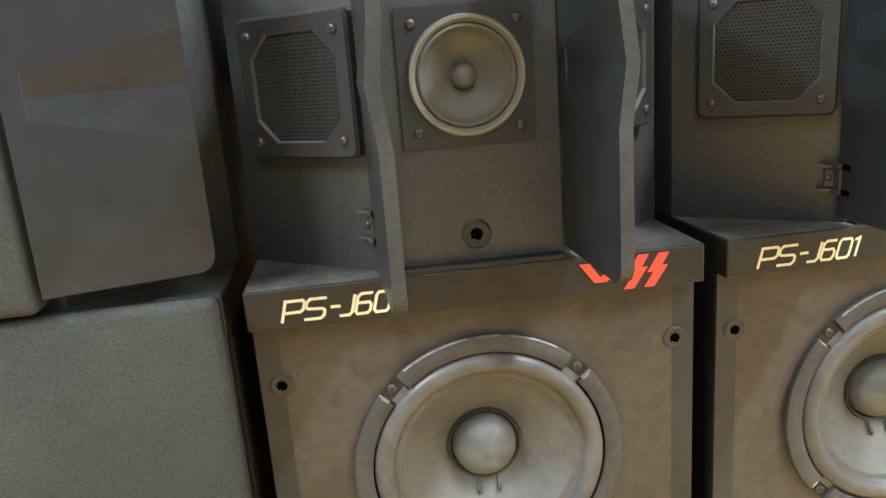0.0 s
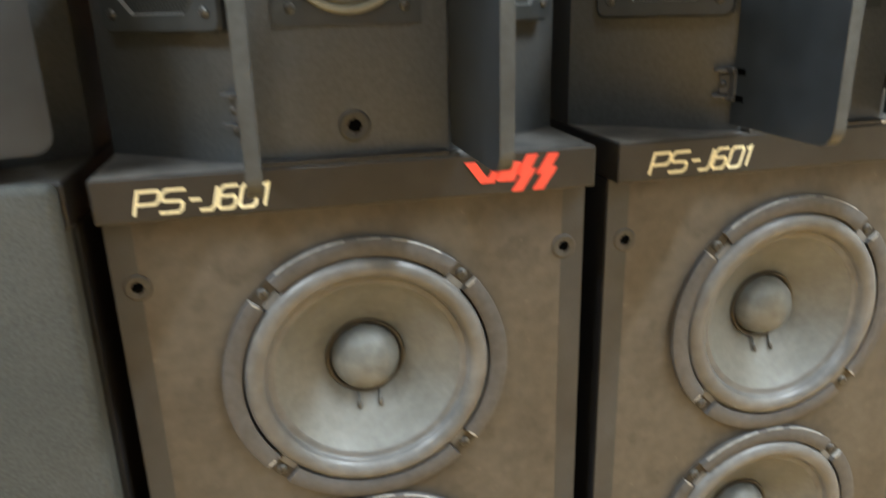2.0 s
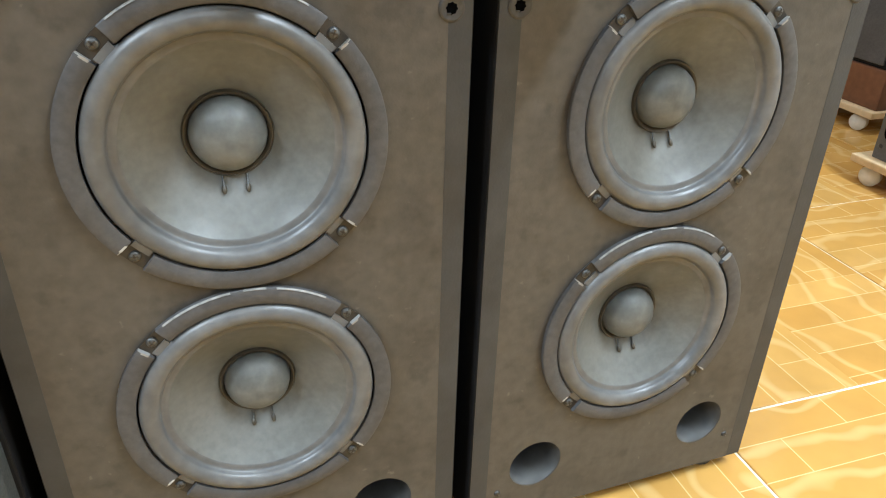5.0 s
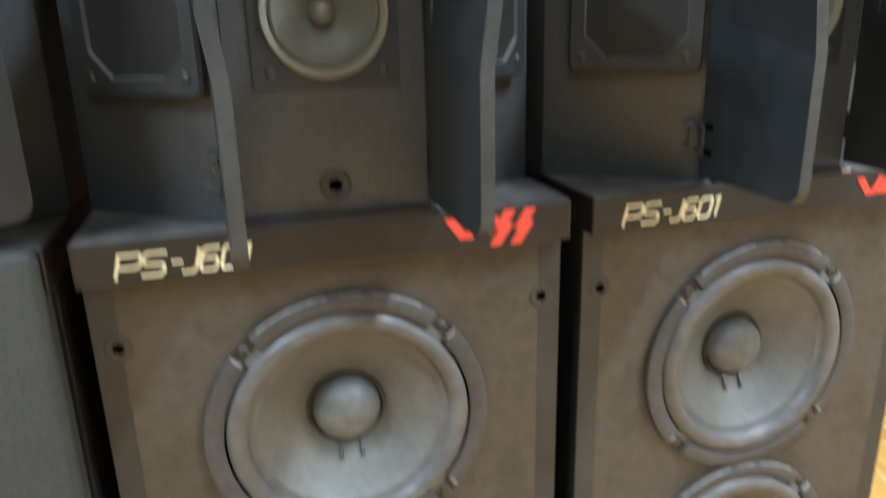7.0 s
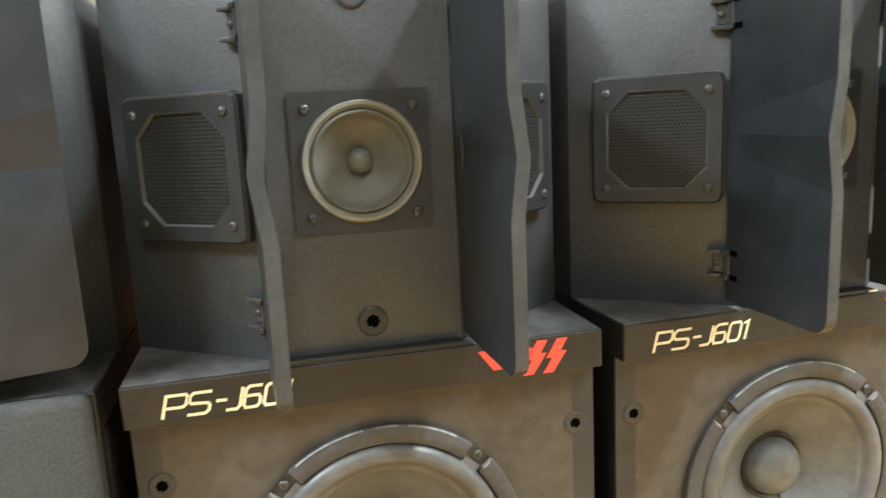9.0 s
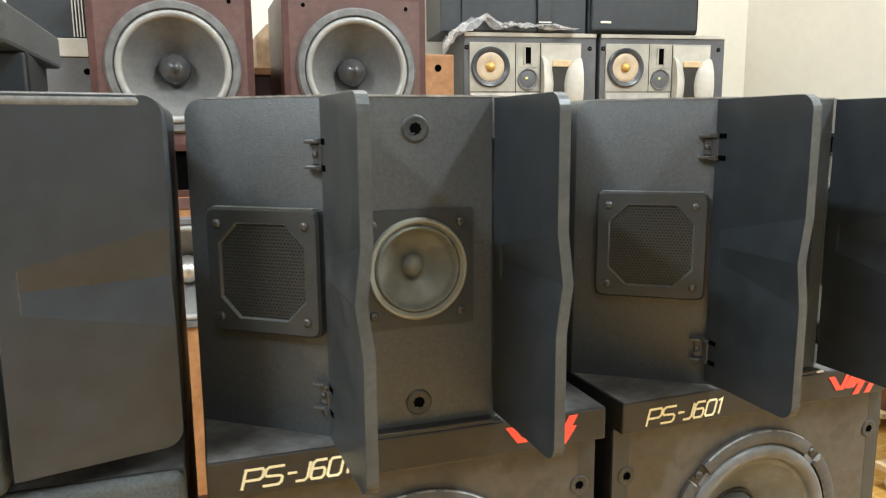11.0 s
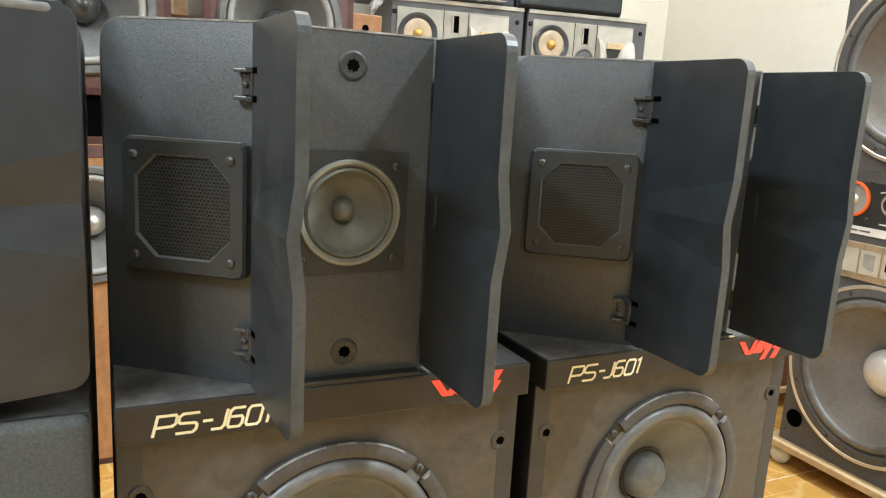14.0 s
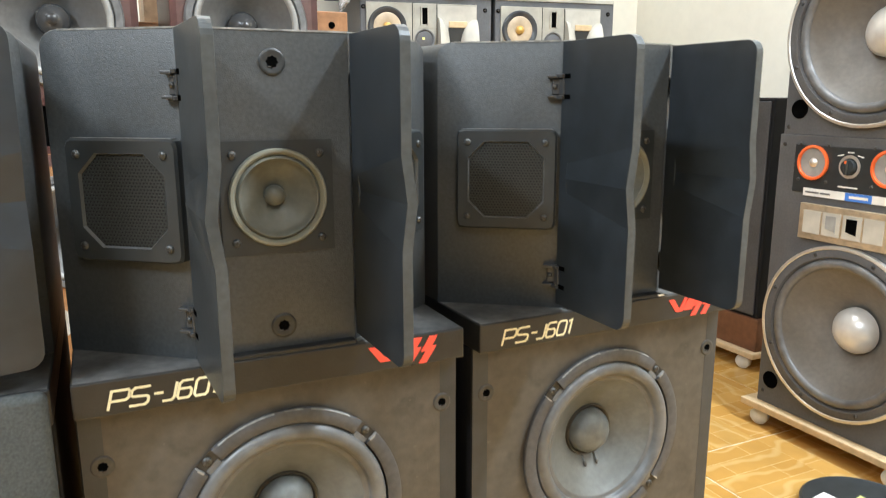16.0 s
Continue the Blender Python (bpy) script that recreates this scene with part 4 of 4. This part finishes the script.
wc = thing("wooden_cabinet", "dark brown wooden cabinet behind the speakers", "cabinet", pose(0.035, 1.52, 0))
part("body", box(-0.12, 0.12, 0.0, 0.30, FLOOR, 1.000, 0.003), REDSIDE, wc)
part("top", box(-0.13, 0.13, -0.012, 0.30, 1.000, 1.020, 0.002), OAK, wc, "orange-brown wooden top")
tb = thing("wooden_box", "tan wooden box with a slanting top", "box", pose(0.060, 1.56, 1.020))
bm = slab([(-0.05, 0.0), (0.10, 0.0), (0.10, 0.150), (-0.02, 0.120), (-0.05, 0.090)], 0.0, 0.20)
part("body", bm, mat("tan_wood", (0.36, 0.25, 0.15), 0.5, vary=0.2, scale=50), tb)
am = thing("small_amplifier", "small grey box with red ends on a speaker", "amplifier", pose(0.225, 1.20, 1.165))
part("body", box(-0.075, 0.075, 0.0, 0.16, 0, 0.06, 0.003), TRIM, am)
for x0, x1 in ((-0.078, -0.052), (0.052, 0.078)):
    part("red_end", box(x0, x1, -0.003, 0.15, 0.002, 0.058, 0.002), RED, am, "red plastic end")


def plastic_wrap():
    """Crumpled clear film lying over the edge of a speaker."""
    m = bpy.data.materials.new("clear_film")
    m.use_nodes = True
    bs = m.node_tree.nodes["Principled BSDF"]
    bs.inputs["Base Color"].default_value = (0.92, 0.92, 0.93, 1)
    bs.inputs["Roughness"].default_value = 0.18
    bs.inputs["Transmission Weight"].default_value = 0.75
    bs.inputs["IOR"].default_value = 1.15
    w = thing("plastic_wrap", "crumpled clear plastic film draped over a speaker edge", "plastic film", pose(0.655, 1.615, 1.149, 0, 0, -8))
    bm = bmesh.new()
    nx, ny = 60, 22
    grid = []
    for i in range(nx):
        row = []
        for j in range(ny):
            u, v = i / (nx - 1), j / (ny - 1)
            p = Vector((u * 7, v * 6, 0.3))
            x = -0.075 + 0.42 * u
            y = -0.030 + 0.10 * v
            amp = 0.040 * (1 - u) ** 1.2 + 0.007
            z = 0.004 + amp * (0.5 + noise.noise(p)) + amp * 0.7 * abs(noise.noise(p * 2.7))
            if x < 0.0:
                z -= min(0.085, (0.0 - x) * 1.1)
            row.append(bm.verts.new((x + 0.010 * noise.noise(p * 1.7), y + 0.012 * noise.noise(p * 2.1 + Vector((5, 0, 0))), max(z, 0.001) if x >= 0 else z)))
        grid.append(row)
    for a, b in zip(grid, grid[1:]):
        for j in range(ny - 1):
            bm.faces.new((a[j], b[j], b[j + 1], a[j + 1]))
    part("film", bm, m, w)


plastic_wrap()

# ---- silver horn speakers ----
def horn_speaker(at):
    s = thing("horn_speaker", "grey speaker with champagne panel, cream cone and pale horn", "loudspeaker", at, "horn speakers")
    w, top = 0.436, 0.70
    part("body", box(-w / 2, w / 2, 0.004, 0.30, 0, top, 0.004), GREYPAINT, s)
    part("panel", box(-0.200, 0.165, -0.002, 0.004, 0.40, top - 0.030, 0.001), SILVER, s, "champagne silver front panel")
    c = part("woofer", lathe([(0.062, -0.003), (0.062, -0.009), (0.058, -0.013), (0.054, -0.012), (0.046, -0.008), (0.042, -0.003)], 40), RINGDARK, s, smooth=40, at=pose(-0.134, 0, top - 0.105))
    part("cone", lathe([(0.045, -0.006), (0.036, -0.011), (0.014, -0.004), (0.014, -0.010), (0.009, -0.017), (0, -0.018)], 40), YELLOWCONE, c, smooth=50)
    part("dust_cap", lathe([(0.015, -0.005), (0.013, -0.014), (0.006, -0.020), (0, -0.021)], 24), BRASS, c, smooth=60)
    t = part("tweeter", lathe([(0.033, -0.003), (0.033, -0.008), (0.030, -0.008), (0.027, -0.004), (0, -0.004)], 32), TRIM, s, smooth=40, at=pose(-0.012, 0, top - 0.142))
    part("dome", lathe([(0.027, -0.0045), (0.016, -0.007), (0, -0.008)], 24), GREYPAINT, t, smooth=60)
    part("label", box(-0.009, -0.001, -0.0095, -0.0078, 0.000, 0.007), YELLOW, t)
    sl = part("super_tweeter", box(-0.033, 0.033, -0.004, -0.002, -0.035, 0.035), SILVER, s, at=pose(-0.012, 0, top - 0.070))
    part("slot", box(-0.009, 0.009, -0.0055, -0.0042, -0.024, 0.026), HOLE, sl)
    part("blade", box(-0.014, -0.009, -0.009, -0.0042, -0.026, 0.028), SILVER, sl)
    part("blade", box(0.009, 0.014, -0.009, -0.0042, -0.026, 0.028), SILVER, sl)
    h = part("horn", box(0.0, 0.130, -0.004, -0.002, -0.20, 0.040), HORNPAINT, s, "pale radial horn", at=pose(0.032, 0, top - 0.075))
    # Flat dark and tan plates stand for shade and light inside the throat.
    part("throat", box(0.036, 0.098, -0.0055, -0.0042, -0.170, -0.028), THROAT, h)
    part("throat_top", box(0.036, 0.098, -0.0085, -0.0042, -0.028, -0.008, 0.002), PINE, h, "lit upper wall of the horn, put in as a tan plate")
    for cx, cz, rx, rz in ((0.000, -0.085, 0.040, 0.088), (0.130, -0.088, 0.054, 0.088), (0.065, -0.168, 0.040, 0.036)):
        bm = bmesh.new()
        bmesh.ops.create_uvsphere(bm, u_segments=24, v_segments=14, radius=1.0)
        bmesh.ops.scale(bm, verts=bm.verts[:], vec=(rx, 0.034, rz))
        for v in bm.verts:
            v.co.x = min(max(v.co.x, -cx), 0.130 - cx)
        part("flare", bm, HORNPAINT, h, smooth=80, at=pose(cx, -0.004, cz))
    part("top_edge", box(-w / 2 + 0.002, w / 2 - 0.002, -0.001, 0.006, top - 0.012, top + 0.0005, 0.002), HORNPAINT, s, "pale upper edge strip")
    for x in (-0.052, 0.029):
        part("seam", box(x - 0.001, x + 0.001, -0.0030, -0.0022, 0.48, top - 0.031), HOLE, s)
    part("seam", box(-0.200, 0.029, -0.0030, -0.0022, top - 0.182, top - 0.180), HOLE, s)
    part("meter_strip", box(-0.195, 0.020, -0.0042, -0.0022, -0.022, 0.0), ALU, s, at=pose(0, 0, top - 0.185))
    for x in (-0.208, 0.195):
        screw(s, x, 0.003, top - 0.045, 0.007, HOLE)
    return s


S1 = horn_speaker(pose(0.857, 1.600, 0.447, 0, 0, -8))
S2 = copy_thing(S1, pose(1.300, 1.535, 0.447, 0, 0, -8))
bench = thing("wooden_bench", "low brown wooden bench carrying speakers", "bench", pose(1.065, 1.70, 0, 0, 0, -8))
part("top", box(-0.50, 0.50, -0.19, 0.19, 0.40, 0.447, 0.004), BROWNBOX, bench)
for x in (-0.46, 0.46):
    for y in (-0.15, 0.15):
        part("leg", box(x - 0.03, x + 0.03, y - 0.03, y + 0.03, FLOOR, 0.40, 0.003), BROWNBOX, bench)

# black boxes on top
bx = thing("black_speaker", "blue-black speaker with grille and small bright sticker", "loudspeaker", pose(0.822, 1.60, 1.147, 0, 0, -8), "black speakers")
part("body", box(-0.255, 0.215, 0.008, 0.28, 0, 0.34, 0.004), NAVY, bx)
part("grille", box(-0.190, 0.045, 0.0, 0.008, 0.003, 0.335, 0.003), NAVY, bx)
part("bar", box(0.052, 0.098, -0.003, 0.008, 0.003, 0.335, 0.002), PLASTIC, bx)
part("bar_mark", box(0.055, 0.096, -0.0045, -0.003, 0.030, 0.034), ALU, bx)
for k, (x0, x1) in enumerate(((-0.150, -0.122), (-0.118, -0.092), (-0.088, -0.062), (-0.058, -0.034))):
    part("print_bar", box(x0, x1, -0.002, -0.0004, 0.098 + 0.002 * (k % 2), 0.124), YELLOW, bx, "pale printed bar")
b2 = thing("black_speaker", "blue-black speaker with rounded grille and small badge", "loudspeaker", pose(1.236, 1.530, 1.147, 0, 0, -8), "black speakers")
part("body", box(-0.200, 0.178, 0.012, 0.28, 0, 0.36, 0.010, 3), NAVY, b2)
part("grille", box(-0.195, 0.170, 0.0, 0.012, 0.006, 0.352, 0.009, 3), NAVY, b2, "cloth front")
part("badge", box(-0.165, -0.128, -0.002, 0.0002, 0.030, 0.038, 0.001, 1), ALU, b2, "small bright badge")


# ---- the big grey stack on a dolly, facing along -x ----
def caster(parent, x, y, top):
    w = part("caster", box(-0.012, 0.012, -0.014, 0.014, 0.030, top, 0.002), STEEL, parent, "caster with pale wheel", at=pose(x, y, 0))
    part("wheel", lathe([(0.0, -0.011), (0.018, -0.011), (0.023, -0.007), (0.023, 0.007), (0.018, 0.011), (0, 0.011)], 24), RUBBER, w, smooth=40, at=pose(-0.004, -0.022, 0.023, 0, 0, 20))
    return w


def dolly(at, wx, wy, label):
    d = thing("dolly", label, "dolly", at, "speaker dollies")
    part("board", box(-wx, wx, -wy, wy, 0.045, 0.063, 0.003), PINE, d)
    for sx in (-1, 1):
        for sy in (-1, 1):
            caster(d, sx * (wx - 0.05), sy * (wy - 0.045), 0.045)
    return d


R90 = lambda x, y, z: pose(x, y, z, 0, 0, -90)
dolly(R90(1.600, 0.462, FLOOR), 0.232, 0.240, "pale pine board dolly on small pale casters")


def big_stack():
    lo = thing("studio_speaker", "mid-grey studio speaker with large woofer, horn and orange-ringed tweeters", "loudspeaker", R90(1.385, 0.458, 0.045), "studio stack")
    w = 0.205
    part("body", case(2 * w, 0.40, 0.692), GREYPAINT, lo)
    part("baffle", baffle_plate(w - 0.015, (0.015, 0.677), -0.0005, 0.016, [(0.005, 0.241, 0.173)]), GREYPAINT, lo)
    big_woofer(lo, pose(0.005, -0.001, 0.241), 0.205, cap=PALECAP, ring=GREYPAINT, capr=0.27, cone=BROWNCONE, lip=TRIM, depth=0.40, dome=0.25)
    part("rim", lathe([(0.2065, -0.001), (0.2065, -0.012), (0.200, -0.013), (0.198, -0.0115)], 72), ALU, lo, "bright metal rim", smooth=40, at=pose(0.005, -0.001, 0.241))
    for x in (-0.168, 0.168):
        part("port", lathe([(0.0225, -0.0006), (0.0220, -0.0018), (0, -0.0018)], 28), HOLE, lo, at=pose(x, -0.001, 0.066))
    for x in (-0.190, 0.190):
        for z in (0.030, 0.668):
            screw(lo, x, 0.0, z, 0.0055, DARK_SCREW)
    p = part("control_panel", box(-0.146, 0.146, -0.004, 0.0, 0.531, 0.643, 0.001, 1), PLASTIC, lo, "black panel with tweeters and dial", at=pose(-0.010, 0, 0.027))
    for x in (-0.093, 0.093):
        t = part("tweeter", lathe([(0.0405, -0.004), (0.0405, -0.010), (0.0355, -0.011), (0.0335, -0.006)], 40), ORANGE, p, "orange-ringed tweeter", smooth=40, at=pose(x, 0, 0.603))
        part("cone", lathe([(0.0345, -0.006), (0.018, -0.0045), (0.010, -0.0042), (0, -0.0042)], 32), LIPGREY, t, smooth=60)
        part("dust_cap", lathe([(0.011, -0.0043), (0.008, -0.009), (0, -0.011)], 20), ALU, t, smooth=60)
        for sx in (-1, 1):
            for sz in (-1, 1):
                screw(t, sx * 0.037, -0.004, sz * 0.042, 0.004, SCREW)
    k = part("dial", lathe([(0.026, -0.004), (0.026, -0.006), (0.020, -0.006), (0.019, -0.0045)], 32), ALU, p, "level dial", smooth=40, at=pose(0, 0, 0.600))
    part("knob", lathe([(0.017, -0.005), (0.016, -0.014), (0, -0.015)], 24), PLASTIC, k, smooth=40)
    part("pointer", box(-0.0035, 0.0035, -0.020, -0.014, -0.017, 0.017, 0.001, 1), PLASTIC, k)
    part("tick", box(-0.0025, 0.0025, -0.0206, -0.020, 0.008, 0.014), ORANGE, k)
    for i, a in enumerate((-40, 0, 40)):
        part("mark", box(-0.008, 0.008, -0.0046, -0.0040, -0.0012, 0.0012), LABEL, k, at=pose(0.038 * math.sin(radians(a)), 0, 0.032 * math.cos(radians(a)), 0, a * 0.3, 0))
    part("mark", box(-0.024, 0.024, -0.0046, -0.0040, -0.0015, 0.0015), LABEL, k, at=pose(0, 0, -0.046))
    part("name_strip", box(-0.112, 0.112, -0.006, -0.004, -0.009, 0.009), LABEL, p, "pale printed strip", at=pose(0, 0, 0.5335))
    part("blue_strip", box(-0.002, 0.062, -0.0068, -0.0060, -0.009, 0.009), BLUE, p, "blue printed strip", at=pose(0, 0, 0.5335))
    for x0, x1 in ((-0.105, -0.070), (-0.066, -0.040)):
        part("print_bar", box(x0, x1, -0.0068, -0.0060, -0.002, 0.002), TRIM, p, at=pose(0, 0, 0.5335))
    part("print_bar", box(0.008, 0.054, -0.0074, -0.0068, -0.003, 0.003), LABEL, p, at=pose(0, 0, 0.5335))
    h = part("horn", box(-0.123, 0.103, -0.010, 0.0, 0.450, 0.534, 0.001, 1), mat("champagne_horn_frame", (0.50, 0.42, 0.30), 0.35, metal=0.6), lo, "champagne metal multi-cell horn")
    for i, x in enumerate((-0.077, -0.026, 0.026, 0.077)):
        cell = slab([(-0.023, -0.027), (0.023, -0.027), (0.023, 0.027), (-0.023, 0.027)], -0.0115, -0.0102)
        c = part("cell", cell, HORNPAINT, h, at=pose(x - 0.010, 0, 0.492))
        part("throat", slab([(-0.014, -0.010), (0.012, -0.016), (0.012, 0.020), (-0.014, 0.020)], -0.0125, -0.0116), HOLE if i == 2 else LIPGREY, c) if i in (1, 2) else None
    up = thing("studio_speaker", "mid-grey studio speaker box with a bare fifteen-inch woofer", "loudspeaker", R90(1.387, 0.456, 0.737), "studio stack")
    part("body", case(0.40, 0.39, 0.48), GREYPAINT, up)
    part("baffle", baffle_plate(0.185, (0.015, 0.465), -0.0005, 0.016, [(0.003, 0.228, 0.173)]), GREYPAINT, up)
    big_woofer(up, pose(0.003, -0.001, 0.228), 0.205, cap=PALECAP, cone=BROWNCONE, ring=GREYPAINT, capr=0.27, lip=TRIM, depth=0.40, dome=0.25)
    part("rim", lathe([(0.2065, -0.001), (0.2065, -0.012), (0.200, -0.013), (0.198, -0.0115)], 72), ALU, up, "bright metal rim", smooth=40, at=pose(0.003, -0.001, 0.228))
    for x in (-0.160, 0.160):
        part("port", lathe([(0.0225, -0.0006), (0.0220, -0.0018), (0, -0.0018)], 28), HOLE, up, at=pose(x, -0.001, 0.060))
    for x in (-0.188, 0.188):
        screw(up, x, 0.0, 0.018, 0.0055, DARK_SCREW)


big_stack()

# ---- farther cabinet on its own dolly ----
dolly(R90(1.77, 1.11, FLOOR), 0.20, 0.13, "worn pine board dolly on pale casters")
fb = thing("storage_box", "brown wooden crate on a dolly", "crate", R90(1.66, 1.11, 0.045))
part("body", box(-0.19, 0.19, 0.0, 0.22, 0, 0.105, 0.004), BROWNBOX, fb)
fg = thing("grey_speaker", "plain dark grey-brown cabinet stacked on a crate", "cabinet", R90(1.665, 1.11, 0.150))
part("body", box(-0.18, 0.18, 0.0, 0.21, 0, 0.672, 0.005), SIDE, fg)
part("front", box(-0.17, 0.17, -0.006, 0.0, 0.01, 0.662, 0.003), GASKET, fg)

# ---- round black pack on the floor ----
dk = thing("round_tin", "round black tin with bright labels lying on the tiles", "tin", pose(1.216, 0.232, FLOOR, 0, 0, 8))
part("body", lathe([(0, 0.0), (0.118, 0.0), (0.121, -0.003), (0.121, -0.026), (0.116, -0.030), (0.112, -0.028), (0, -0.028)], 56), PLASTIC, dk, smooth=40, at=pose(0, 0, 0, -90, 0, 0))
part("label", box(-0.070, -0.020, 0.035, 0.075, 0.0282, 0.0288), LABEL, dk, "white paper label")
part("label", box(-0.040, 0.030, -0.005, 0.025, 0.0282, 0.0288), YELLOW, dk, "yellow-green label")
part("label", box(-0.060, 0.080, -0.045, -0.010, 0.0282, 0.0288), BLUE, dk, "blue label")
part("print_bar", box(-0.020, 0.040, -0.034, -0.022, 0.0289, 0.0292), LABEL, dk)

# ---- the room ----
X0, X1, Y0, Y1 = -3.6, 2.02, -4.2, 2.0


def structure(name, bm, material, label, category):
    return tagged(part(name, bm, material), label, category, kind="structure")


structure("wall_north", box(X0 - 0.12, X1 + 0.12, Y1, Y1 + 0.12, FLOOR - 0.002, CEIL), WALL, "plain cream painted plaster wall behind the speakers", "wall")
structure("wall_south", box(X0 - 0.12, X1 + 0.12, Y0 - 0.12, Y0, FLOOR - 0.002, CEIL), GREYWALL, "plain unseen wall, grey to hold down bounce light", "wall")
structure("wall_east", box(X1, X1 + 0.12, Y0, Y1, FLOOR - 0.002, CEIL), WALL, "plain cream painted plaster wall beside the stack", "wall")
structure("wall_west", box(X0 - 0.12, X0, Y0, Y1, FLOOR - 0.002, CEIL), GREYWALL, "plain unseen wall, grey to hold down bounce light", "wall")
structure("ceiling", box(X0 - 0.12, X1 + 0.12, Y0 - 0.12, Y1 + 0.12, CEIL, CEIL + 0.1), WHITE, "plain unseen off-white ceiling, dimmed to hold down bounce light", "ceiling")
floor = structure("floor", box(X0 - 0.12, X1 + 0.12, Y0 - 0.12, Y1 + 0.12, FLOOR - 0.1, FLOOR - 0.0025), GROUT, "glazed orange parquet-print floor tiles with pale joints", "floor")
for lx, ly, sx, sy, w, col in LAMPS:
    f = thing("ceiling_light", "white tube light fitting added out of view on the ceiling", "light", pose(lx, ly, CEIL - 0.06), "ceiling lights")
    part("housing", box(-sx / 2 - 0.02, sx / 2 + 0.02, -sy / 2 - 0.02, sy / 2 + 0.02, 0.0, 0.06, 0.004), WHITE, f)

tile_bm = box(-0.2476, 0.2476, -0.2476, 0.2476, -0.008, 0.0, 0.0008, 1)
tile_me = bpy.data.meshes.new("tile")
tile_bm.to_mesh(tile_me)
tile_bm.free()
tile_me.materials.append(TILE)
GX, GY = 0.5515, 0.0855
for i in range(-9, 4):
    for j in range(-9, 5):
        cx, cy = GX + 0.25 + 0.5 * i, GY + 0.25 + 0.5 * j
        if X0 - 0.2 < cx < X1 + 0.2 and Y0 - 0.2 < cy < Y1 + 0.2:
            tl = new("tile", tile_me)
            tl.parent = floor
            tl.matrix_basis = pose(cx, cy, FLOOR, 0, 0, 90 * ((i * 3 + j * 5) % 4))
